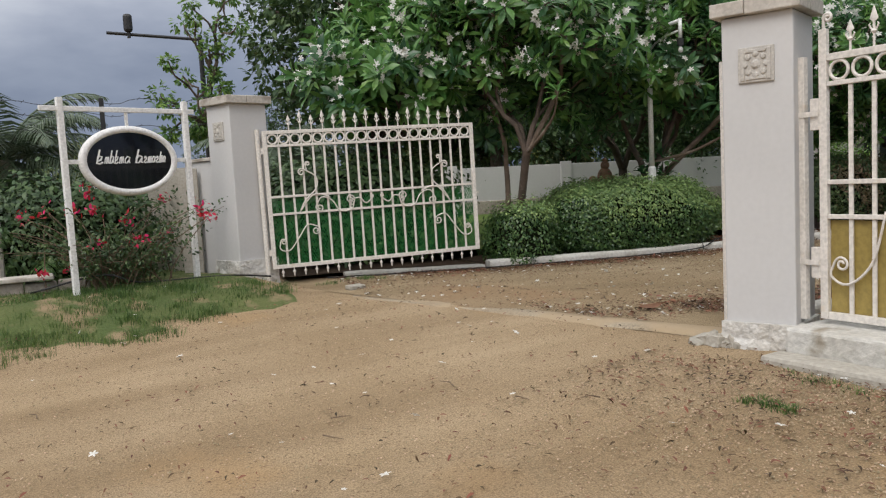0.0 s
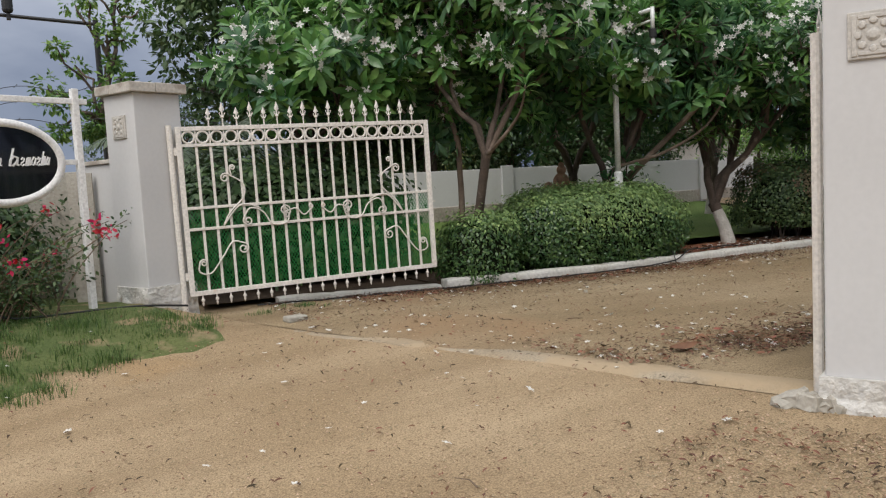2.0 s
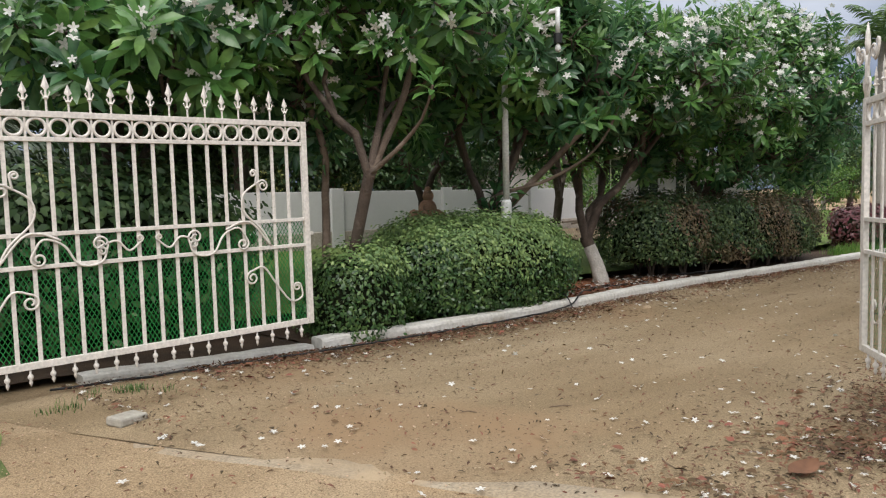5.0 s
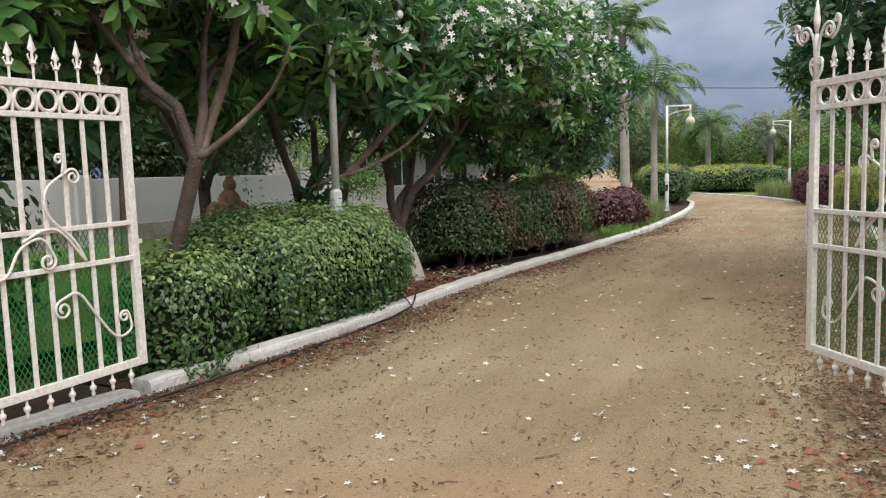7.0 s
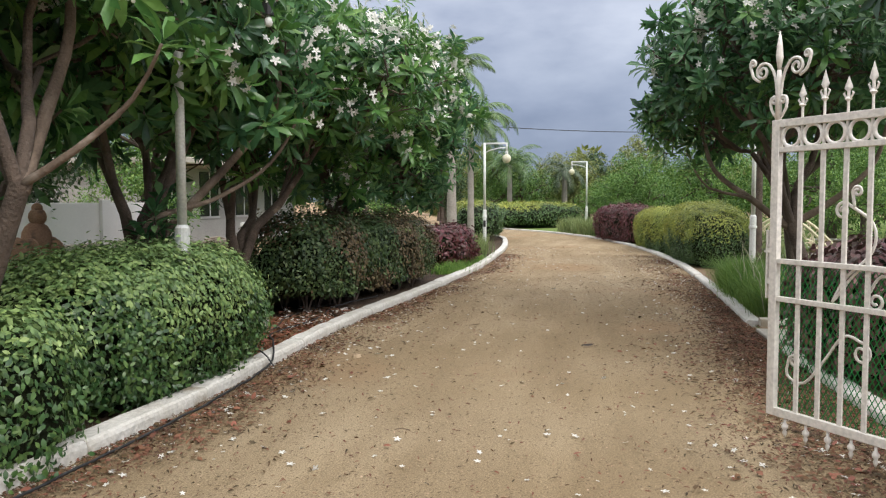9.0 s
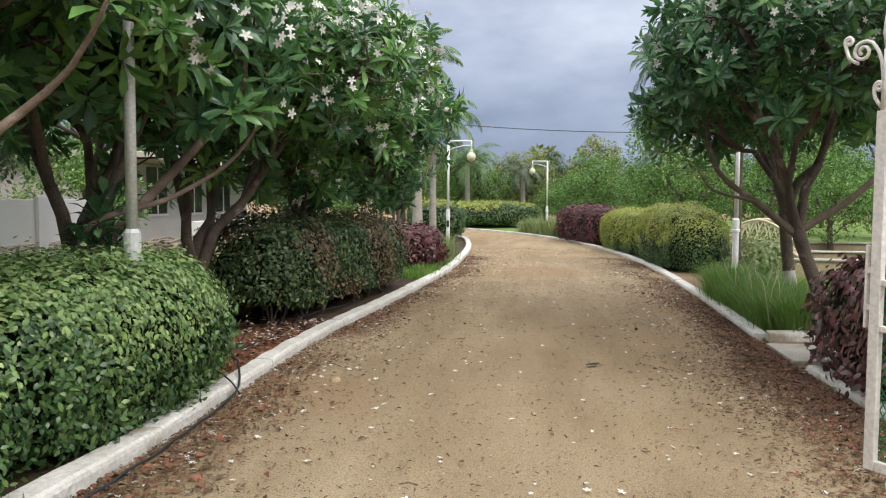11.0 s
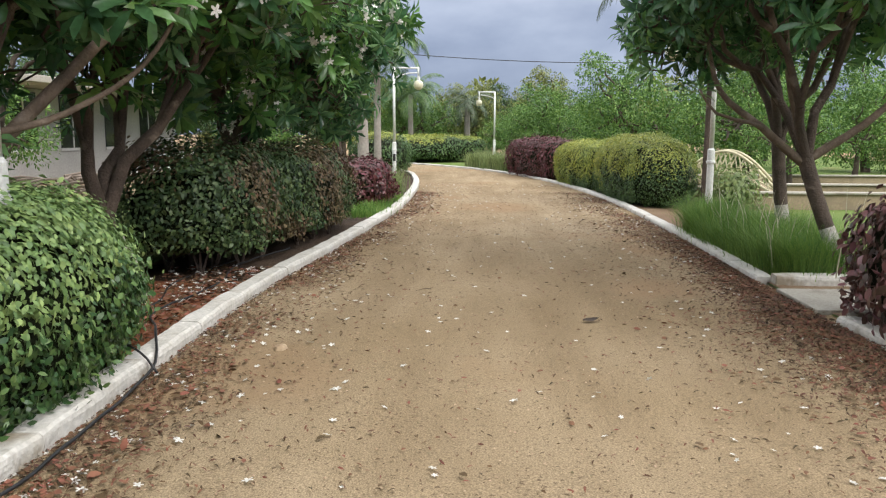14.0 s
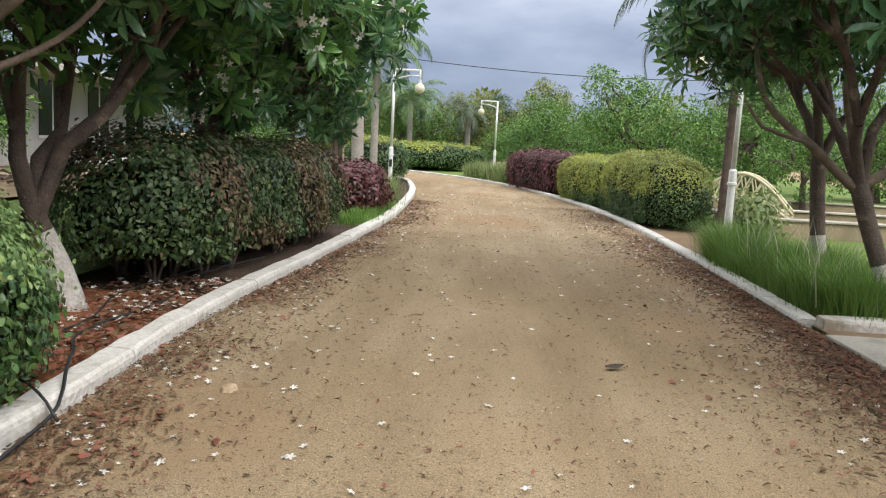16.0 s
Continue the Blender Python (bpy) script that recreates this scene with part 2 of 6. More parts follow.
M_PALMBARK = mat("grey_palm_bark", (0.26, 0.23, 0.2), (0.36, 0.33, 0.29), 3, 22, 0.9, 0.6, 0.02)
M_STEEL = mat("white_grey_lamp_paint", (0.68, 0.69, 0.68), (0.76, 0.77, 0.75), 3, 40, 0.45, 0.1, 0.003, metal=0.1, stain=(0.4, 0.38, 0.34), stain_scale=5, stain_at=0.64)
M_GLOBE = mat("cream_lamp_globe", (0.74, 0.71, 0.54), (0.8, 0.77, 0.6), 6, 40, 0.3, 0.0, trans=0.25)
M_BLACK = mat("black_plastic", (0.012, 0.012, 0.013), (0.02, 0.02, 0.021), 6, 40, 0.5, 0.2, 0.003)
M_SIGN = mat("polished_black_sign_face", (0.004, 0.005, 0.008), (0.007, 0.008, 0.012), 5, 40, 0.06, 0.0, spec=0.6)
M_SIGNW = mat("white_sign_paint", (0.8, 0.79, 0.77), (0.86, 0.85, 0.83), 5, 40, 0.5, 0.05)
M_RED = mat("crimson_bract", (0.55, 0.015, 0.05), (0.65, 0.03, 0.09), 6, 30, 0.6, 0.0, rand="island", randamt=0.35, trans=0.3)
M_DEAD = mat("dry_leaf", (0.102, 0.048, 0.022), (0.204, 0.100, 0.048), 3, 30, 0.85, 0.2, 0.004, rand="island", randamt=0.55)
M_TWIG = mat("dry_twig", (0.12, 0.08, 0.05), (0.19, 0.135, 0.09), 5, 40, 0.9, 0.4, 0.006)
M_DEADD = mat("rotting_brown_leaf", (0.054, 0.026, 0.012), (0.162, 0.078, 0.034), 3, 30, 0.85, 0.2, 0.004, rand="island", randamt=0.6)
M_PEBBLE = mat("pebble", (0.28, 0.2, 0.115), (0.42, 0.325, 0.21), 5, 40, 0.9, 0.3, 0.005, rand="island", randamt=0.4)
M_TERRA = mat("terracotta", (0.36, 0.2, 0.12), (0.45, 0.27, 0.17), 3, 30, 0.9, 0.5, 0.01, stain=(0.2, 0.13, 0.09), stain_scale=4, stain_at=0.58)
M_STONE = mat("rubble_stone", (0.32, 0.28, 0.24), (0.42, 0.38, 0.32), 3, 25, 0.92, 0.8, 0.03, rand="object", randamt=0.3)
M_GREYWALL = mat("grey_house_plaster", (0.40, 0.39, 0.37), (0.48, 0.465, 0.44), 1, 20, 0.9, 0.2, 0.01)
M_DARK = mat("dark_window_glass", (0.02, 0.022, 0.025), (0.03, 0.032, 0.035), 2, 30, 0.1, 0.0)
M_ARCH = mat("cream_painted_steel", (0.58, 0.53, 0.34), (0.66, 0.60, 0.42), 3, 30, 0.5, 0.1, 0.003)
M_PONDWALL = mat("tan_pond_wall", (0.30, 0.23, 0.15), (0.38, 0.30, 0.20), 1.2, 20, 0.9, 0.4, 0.015, stain=(0.24, 0.19, 0.13), stain_scale=1.5, stain_at=0.58)
M_BRANCHCUT = mat("cut_branches", (0.22, 0.17, 0.13), (0.3, 0.24, 0.19), 4, 40, 0.9, 0.5, 0.01)
M_BULB = mat("milky_bulb", (0.78, 0.78, 0.76), (0.82, 0.82, 0.8), 6, 40, 0.25, 0.0, trans=0.2)


# ---- mesh helpers ----
def mesh_of(name, V, F, material, smooth=False):
    V = np.asarray(V, float)
    me = bpy.data.meshes.new(name)
    if isinstance(F, np.ndarray):
        m, k = F.shape
        me.vertices.add(len(V))
        me.vertices.foreach_set("co", V.astype(np.float32).ravel())
        me.loops.add(m * k)
        me.loops.foreach_set("vertex_index", F.astype(np.int32).ravel())
        me.polygons.add(m)
        me.polygons.foreach_set("loop_start", np.arange(0, m * k, k, dtype=np.int32))
        me.update(calc_edges=True)
    else:
        me.from_pydata([tuple(v) for v in V], [], F)
        me.update()
    if smooth:
        me.polygons.foreach_set("use_smooth", [True] * len(me.polygons))
    me.materials.append(material)
    return me


def put(name, V, F, material, parent=None, label="", smooth=False, m=None):
    ob = new(name, mesh_of(name, V, F, material, smooth))
    if parent is not None:
        ob.parent = parent
    if m is not None:
        ob.matrix_basis = m
    if label:
        ob["label"] = label
    return ob


def put_mesh(name, me, parent=None, m=None, label=""):
    ob = new(name, me)
    if parent is not None:
        ob.parent = parent
    if m is not None:
        ob.matrix_basis = m
    if label:
        ob["label"] = label
    return ob


class Acc:
    """Gathers vertices and faces of one mesh."""
    def __init__(self):
        self.V, self.F = [], []

    def add(self, V, F, m=None):
        o = len(self.V)
        for v in V:
            self.V.append(tuple(m @ Vector(v)) if m is not None else tuple(v))
        for f in F:
            self.F.append(tuple(i + o for i in f))
        return self

    def box(self, x0, x1, y0, y1, z0, z1, b=0.0, m=None):
        if b <= 0:
            V = [(x, y, z) for z in (z0, z1) for y in (y0, y1) for x in (x0, x1)]
            F = [(0, 2, 3, 1), (4, 5, 7, 6), (0, 1, 5, 4), (2, 6, 7, 3), (0, 4, 6, 2), (1, 3, 7, 5)]
            return self.add(V, F, m)
        bm = bmesh.new()
        bmesh.ops.create_cube(bm, size=1.0)
        for v in bm.verts:
            v.co = Vector(((x0 + x1) / 2 + v.co.x * (x1 - x0), (y0 + y1) / 2 + v.co.y * (y1 - y0), (z0 + z1) / 2 + v.co.z * (z1 - z0)))
        bmesh.ops.bevel(bm, geom=bm.edges[:], offset=b, segments=2, affect='EDGES', profile=0.5)
        bm.verts.index_update()
        V, F = [v.co[:] for v in bm.verts], [tuple(v.index for v in f.verts) for f in bm.faces]
        bm.free()
        return self.add(V, F, m)

    def tube(self, pts, rad, sides=6, cap=True):
        pts = [Vector(p) for p in pts]
        if not isinstance(rad, (list, tuple)):
            rad = [rad] * len(pts)
        V, F, up = [], [], None
        for i, p in enumerate(pts):
            t = (pts[min(i + 1, len(pts) - 1)] - pts[max(i - 1, 0)])
            t = t.normalized() if t.length > 1e-9 else Vector((0, 0, 1))
            if up is None:
                up = Vector((1, 0, 0)) if abs(t.x) < 0.8 else Vector((0, 1, 0))
            up = (up - t * up.dot(t)).normalized()
            side = t.cross(up)
            for k in range(sides):
                a = 2 * math.pi * k / sides
                V.append(p + (up * math.cos(a) + side * math.sin(a)) * rad[i])
            if i:
                o = (i - 1) * sides
                for k in range(sides):
                    k2 = (k + 1) % sides
                    F.append((o + k, o + k2, o + sides + k2, o + sides + k))
        if cap:
            F.append(tuple(range(sides - 1, -1, -1)))
            o = (len(pts) - 1) * sides
            F.append(tuple(range(o, o + sides)))
        return self.add(V, F)

    def lathe(self, profile, sides=12, m=None):
        V, F = [], []
        for r, z in profile:
            for k in range(sides):
                a = 2 * math.pi * k / sides
                V.append((r * math.cos(a), r * math.sin(a), z))
        for i in range(len(profile) - 1):
            for k in range(sides):
                k2 = (k + 1) % sides
                F.append((i * sides + k, i * sides + k2, (i + 1) * sides + k2, (i + 1) * sides + k))
        F.append(tuple(range(sides - 1, -1, -1)))
        o = (len(profile) - 1) * sides
        F.append(tuple(range(o, o + sides)))
        return self.add(V, F, m)

    def torus(self, c, R, r, n=16, s=6, m=None, sx=1.0, sz=1.0):
        V, F = [], []
        for i in range(n):
            a = 2 * math.pi * i / n
            for k in range(s):
                b = 2 * math.pi * k / s
                q = R + r * math.cos(b)
                V.append((c[0] + q * math.cos(a) * sx, c[1] + r * math.sin(b), c[2] + q * math.sin(a) * sz))
        for i in range(n):
            for k in range(s):
                F.append((i * s + k, i * s + (k + 1) % s, ((i + 1) % n) * s + (k + 1) % s, ((i + 1) % n) * s + k))
        return self.add(V, F, m)

    def part(self, name, material, parent=None, label="", smooth=False, m=None):
        return put(name, self.V, self.F, material, parent, label, smooth, m)

    def mesh(self, name, material, smooth=False):
        return mesh_of(name, self.V, self.F, material, smooth)


def thing(name, label, category, at=(0, 0, 0), rz=0.0, group="", kind=""):
    ob = new(name)
    ob.empty_display_size = 0.1
    ob.matrix_basis = pose(*at, 0, 0, rz)
    return tagged(ob, label, category, group, kind)


def smooth_line(pts, step=0.25):
    """A Catmull-Rom line through points."""
    P = [np.array(p, float) for p in pts]
    P = [2 * P[0] - P[1]] + P + [2 * P[-1] - P[-2]]
    out = []
    for i in range(1, len(P) - 2):
        a, b, c, d = P[i - 1:i + 3]
        n = max(2, int(np.linalg.norm(c - b) / step))
        for k in range(n):
            t = k / n
            out.append(0.5 * (2 * b + (c - a) * t + (2 * a - 5 * b + 4 * c - d) * t * t + (3 * b - a - 3 * c + d) * t ** 3))
    out.append(P[-2])
    return out


def strewn(tv, tf, pos, rot, size):
    """Copies of a small template at N places: rot (N,3,3), size (N,) or (N,3)."""
    tv, tf = np.asarray(tv, float), np.asarray(tf, int)
    size = np.asarray(size, float)
    if size.ndim == 1:
        size = size[:, None]
    V = np.einsum('nij,nkj->nki', rot, tv[None] * size[:, None, :]) + pos[:, None, :]
    F = tf[None] + (np.arange(len(pos)) * len(tv))[:, None, None]
    return V.reshape(-1, 3), F.reshape(-1, tf.shape[1])


def frames_to(z, rng, spin=True):
    """Rotations that carry +z to the given directions, with a random spin."""
    z = z / np.maximum(np.linalg.norm(z, axis=1, keepdims=True), 1e-9)
    a = rng.normal(size=z.shape)
    x = a - z * (a * z).sum(1, keepdims=True)
    x /= np.maximum(np.linalg.norm(x, axis=1, keepdims=True), 1e-9)
    y = np.cross(z, x)
    return np.stack([x, y, z], axis=2)


def frames_xz(x, z):
    x = x / np.maximum(np.linalg.norm(x, axis=1, keepdims=True), 1e-9)
    z = z - x * (z * x).sum(1, keepdims=True)
    z /= np.maximum(np.linalg.norm(z, axis=1, keepdims=True), 1e-9)
    return np.stack([x, np.cross(z, x), z], axis=2)


# leaf templates: along +x, unit length, face up +z
LEAF_V = [(0, 0, 0), (0.36, -0.12, 0.035), (0.38, 0, -0.01), (0.36, 0.12, 0.035), (0.74, -0.145, -0.02), (0.74, 0, -0.07), (0.74, 0.145, -0.02), (1, 0, -0.22)]
LEAF_F = [(0, 1, 2), (0, 2, 3), (1, 4, 5), (1, 5, 2), (2, 5, 6), (2, 6, 3), (4, 7, 5), (5, 7, 6)]
LANCE_V = [(0, 0, 0), (0.58, -0.155, 0.02), (0.58, 0, -0.04), (0.58, 0.155, 0.02), (1, 0, -0.22)]
LANCE_F = [(0, 1, 2), (0, 2, 3), (1, 4, 2), (2, 4, 3)]
SMALL_V = [(0, 0, 0), (0.35, -0.24, 0.05), (0.35, 0.24, 0.05), (0.7, -0.2, 0.02), (0.7, 0.2, 0.02), (1, 0, -0.08)]
SMALL_F = [(0, 1, 2), (1, 3, 2), (2, 3, 4), (3, 5, 4)]
QUAD_V = [(0, 0, 0), (0.5, -0.25, 0.05), (1, 0, -0.06), (0.5, 0.25, 0.05)]
QUAD_F = [(0, 1, 2), (0, 2, 3)]
THIN_V = [(x, y * 0.6, z * 2.2) for x, y, z in SMALL_V]
BLADE_V = [(-0.5, 0, 0), (0.5, 0, 0), (-0.4, 0.10, 0.5), (0.4, 0.10, 0.5), (0, 0.42, 1.0)]
BLADE_F = [(0, 1, 3), (0, 3, 2), (2, 3, 4)]


# ---- the lie of the land ----
UX, UY, NX, NY = 0.381, -0.925, 0.925, 0.381


def inward(x, y):
    return NX * (x - 1.65) + NY * (y - 10.45)


def gz(x, y):
    x, y = np.asarray(x, float), np.asarray(y, float)
    d = inward(x, y)
    z = np.interp(d, [-60, -5, -2.5, -1, 0, 1, 3, 6], [-0.3, 0.06, 0.21, 0.34, 0.385, 0.38, 0.31, 0.26])
    # the verge under the sign stands higher than the road
    side_way = -UX * (x - 1.65) - UY * (y - 10.45)
    k = np.clip((side_way + 1.7) / 1.8, 0, 1) * np.clip((0.3 - d) / 0.6, 0, 1)
    k = k * k * (3 - 2 * k)
    return z + k * (np.interp(d, [-60, -4, -1, 0], [0.2, 0.56, 0.60, 0.53]) - z)


KERB_L = smooth_line([(4.9, 10.72), (7, 10.64), (8.7, 10.68), (11.5, 10.70), (14.4, 10.5), (18.5, 10.26), (20.5, 10.2), (23.5, 10.22), (28, 10.4), (32, 10.75), (36, 11.4), (39, 12.8), (41, 14.8), (42.3, 17.5), (43, 22)], 0.1)
KERB_R = smooth_line([(12.4, 5.5), (14, 5.45), (17, 5.38), (22, 5.38), (26, 5.62), (29.3, 5.97), (33, 6.6), (36, 7.3), (39, 8.3), (42, 9.6), (45, 11.3), (48, 13.4), (52, 17), (55, 21)], 0.1)
KLX, KLY = np.array([p[0] for p in KERB_L]), np.array([p[1] for p in KERB_L])
KRX, KRY = np.array([p[0] for p in KERB_R]), np.array([p[1] for p in KERB_R])


def lawn_z(x, y):
    x, y = np.asarray(x, float), np.asarray(y, float)
    back = np.clip(y - np.interp(x, KLX, KLY), 0, 30)
    return np.maximum(gz(x, y), 0.26) + 0.09 + np.interp(back, [0, 0.8, 6.6, 30], [0, 0.03, 0.42, 0.5])


def bed_z(x, y):
    x, y = np.asarray(x, float), np.asarray(y, float)
    return np.maximum(gz(x, y), 0.26) + 0.09


def grid_mesh(xs, ys, zf, bump=0.0, bscale=1.0, seed=0):
    X, Y = np.meshgrid(xs, ys)
    Zv = zf(X, Y)
    if bump:
        Zv = Zv + np.array([[noise.noise((x * bscale, y * bscale, seed)) for x in xs] for y in ys]) * bump
    V = np.stack([X, Y, Zv], -1).reshape(-1, 3)
    nx, ny = len(xs), len(ys)
    i = np.arange(nx - 1)[None] + (np.arange(ny - 1) * nx)[:, None]
    F = np.stack([i, i + 1, i + nx + 1, i + nx], -1).reshape(-1, 4)
    return V, F


def spaced(*spans):
    out = []
    for a, b, n in spans:
        out += list(np.linspace(a, b, n, endpoint=False))
    return np.array(out + [spans[-1][1]])


xs = spaced((-900, -60, 8), (-60, -8, 14), (-8, 22, 150), (22, 60, 60), (60, 200, 10), (200, 1500, 8))
ys = spaced((-900, -60, 8), (-60, -2, 16), (-2, 20, 110), (20, 60, 30), (60, 200, 10), (200, 1200, 8))
V, F = grid_mesh(xs, ys, gz, 0.022, 0.9, 3.1)
V[:, 2] += np.array([0.012 * noise.noise((v[0] * 3.1, v[1] * 3.1, 7)) for v in V])
ground = tagged(put("ground", V, F, M_SAND, smooth=True), "sandy gravel approach road in front of the gate", "ground", kind="structure")

# packed driveway between the kerbs, and lawns and beds beside it
def ribbon(left, right, n_across, zf, lift, bump=0.0):
    n = len(left)
    V, F = [], []
    for i in range(n):
        for k in range(n_across + 1):
            t = k / n_across
            x, y = left[i][0] * (1 - t) + right[i][0] * t, left[i][1] * (1 - t) + right[i][1] * t
            V.append((x, y, float(zf(x, y)) + lift + (bump * noise.noise((x * 1.7, y * 1.7, 1.3)) if bump else 0)))
    w = n_across + 1
    for i in range(n - 1):
        for k in range(n_across):
            F.append((i * w + k, i * w + k + 1, (i + 1) * w + k + 1, (i + 1) * w + k))
    return V, F


def resample(P, n):
    P = np.array([p[:2] for p in P])
    d = np.r_[0, np.cumsum(np.linalg.norm(np.diff(P, axis=0), axis=1))]
    s = np.linspace(0, d[-1], n)
    return np.stack([np.interp(s, d, P[:, 0]), np.interp(s, d, P[:, 1])], 1)


def offset(P, d):
    P = np.asarray(P)[:, :2]
    t = np.gradient(P, axis=0)
    t /= np.linalg.norm(t, axis=1, keepdims=True)
    return P + np.stack([-t[:, 1], t[:, 0]], 1) * d


kl, kr = resample(KERB_L, 130), resample(KERB_R, 130)
near_l = [(1.75 + 0.315 * k, 10.5 + 0.026 * k) for k in range(10)]
near_r = [(4.25 + 0.76 * k, 4.6 + 0.085 * k) for k in range(10)]
drive_l = np.concatenate([near_l, kl])
drive_r = np.concatenate([near_r, kr])
V, F = ribbon(drive_l, drive_r, 36, lambda x, y: gz(x, y) - 0.035 * np.clip(1 - inward(x, y) / 0.6, 0, 1), 0.028, 0.012)
tagged(put("road", V, F, M_DRIVE, smooth=True), "packed sandy driveway strewn with fallen leaves and flowers", "driveway", kind="structure")
# soil behind the gate leaf, its colour darkened to carry the shade
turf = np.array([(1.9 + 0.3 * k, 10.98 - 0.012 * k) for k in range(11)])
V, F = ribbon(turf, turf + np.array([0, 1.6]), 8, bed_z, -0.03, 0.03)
tagged(put("planting_bed", V, F, M_DARKSOIL, smooth=True), "soil under the open gate leaf, darkened for the shade there", "soil bed", kind="structure")
near_bed = kl[:12]
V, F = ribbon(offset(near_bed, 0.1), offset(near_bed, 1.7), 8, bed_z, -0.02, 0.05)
tagged(put("planting_bed", V, F, M_DARKSOIL, smooth=True), "dark soil under the clipped hedge", "soil bed", kind="structure")
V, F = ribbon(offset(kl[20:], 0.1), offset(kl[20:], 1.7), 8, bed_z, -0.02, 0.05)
tagged(put("planting_bed", V, F, M_DARKSOIL, smooth=True), "dark leafy soil under the long hedge", "soil bed", kind="structure")
V, F = ribbon(offset(kl[11:21], 0.1), offset(kl[11:21], 1.7), 8, bed_z, -0.02, 0.05)
tagged(put("planting_bed", V, F, M_SOIL, smooth=True), "red soil bed behind the kerb", "soil bed", kind="structure")
lawn_in = offset(np.concatenate([[[1.9, 11.0]], kl]), 1.45)
lawn_out = np.stack([lawn_in[:, 0] + np.linspace(0, 8, len(lawn_in)), np.full(len(lawn_in), 17.6) + np.clip(lawn_in[:, 1] - 11, 0, 20) * 1.6], 1)
V, F = ribbon(lawn_in, lawn_out, 16, lawn_z, 0.03, 0.03)
tagged(put("lawn", V, F, M_LAWN, smooth=True), "green lawn rising gently to the white boundary wall", "lawn", kind="structure")
bed_in = offset(np.concatenate([[[5.0, 5.3]], [[7.0, 5.45]], kr[:40]]), -0.1)
V, F = ribbon(bed_in, bed_in + np.array([0, -1.9]), 8, gz, 0.035, 0.02)
tagged(put("planting_bed", V, F, M_EARTH, smooth=True), "brown earth bed along the far kerb", "soil bed", kind="structure")
right_in = offset(np.concatenate([[[5.0, 5.3]], [[7.0, 5.45]], kr]), -0.1)
right_out = np.stack([right_in[:, 0] + np.linspace(0, 30, len(right_in)), np.linspace(-14, -20, len(right_in))], 1)
V, F = ribbon(right_in, right_out, 24, gz, 0.02, 0.015)
tagged(put("lawn", V, F, M_LAWN, smooth=True), "rough lawn on the far side of the driveway", "lawn", kind="structure")


# ---- gate pillars, walls ----
def pillar(at, rz, ztop, zb, label, width=0.55):
    p = thing("gate_pillar", label, "pillar", (at[0], at[1], 0), rz, "gate pillars")
    h = width / 2
    Acc().box(-h, h, -h, h, zb + 0.24, ztop - 0.1, 0.012).part("shaft", M_WHITE, p)
    bm = bmesh.new()
    bmesh.ops.create_cube(bm, size=1.0)
    bmesh.ops.subdivide_edges(bm, edges=bm.edges[:], cuts=6, use_grid_fill=True)
    for v in bm.verts:
        v.co = Vector((v.co.x * (width + 0.05), v.co.y * (width + 0.05), zb - 0.15 + (v.co.z + 0.5) * 0.4))
        k = noise.noise(v.co * 9) * 0.022
        v.co.x += k + (0.012 * noise.noise(v.co * 25))
        v.co.y += k * 0.7 - 0.01 * noise.noise(v.co * 23)
    bm.verts.index_update()
    put("plinth", [v.co[:] for v in bm.verts], [tuple(v.index for v in f.verts) for f in bm.faces], M_PLINTH, p, "rough whitewashed plinth with chipped plaster")
    bm.free()
    c = h + 0.06
    for i, (x0, x1, y0, y1) in enumerate(((-c, -0.04, -c, 0.06), (-0.036, c, -c, 0.02), (-c, 0.02, 0.064, c), (0.024, c, 0.024, c))):
        Acc().box(x0, x1, y0, y1, ztop - 0.1 + 0.003 * i, ztop + 0.004 * (i % 2), 0.008).part("cap_slab", M_CAP, p, "rough grey stone cap slab")
    # carved plaque on the outer face (-x here points out to the road)
    q = Acc().box(-h - 0.018, -h + 0.005, -0.12, 0.12, ztop - 0.56, ztop - 0.32, 0.004)
    for k in range(8):
        a = math.pi * k / 4
        q.lathe([(0.001, 0), (0.022, 0.004), (0.016, 0.012), (0.001, 0.014)], 8, Matrix.Translation((-h - 0.016, 0.072 * math.cos(a), ztop - 0.44 + 0.072 * math.sin(a))) @ pose(0, 0, 0, 0, -90, 0))
    q.lathe([(0.001, 0), (0.034, 0.004), (0.02, 0.014), (0.001, 0.016)], 10, Matrix.Translation((-h - 0.016, 0, ztop - 0.44)) @ pose(0, 0, 0, 0, -90, 0))
    for s in (-1, 1):
        q.box(-h - 0.026, -h - 0.016, s * 0.088 - 0.012, s * 0.088 + 0.012, ztop - 0.545, ztop - 0.335, 0.003)
        q.box(-h - 0.0255, -h - 0.0165, -0.07, 0.07, ztop - 0.44 + s * 0.092 - 0.01, ztop - 0.44 + s * 0.092 + 0.01, 0.003)
    q.part("plaque", M_PLAQUE, p, "square carved stone plaque with a flower relief")
    return p


pil_r = pillar((4.37, 4.45), 30, 2.81, 0.32, "square white plastered gate pillar with a stone cap", 0.48)
pil_l = pillar((1.35, 10.70), 26, 2.90, 0.53, "square white plastered gate pillar beside the sign")

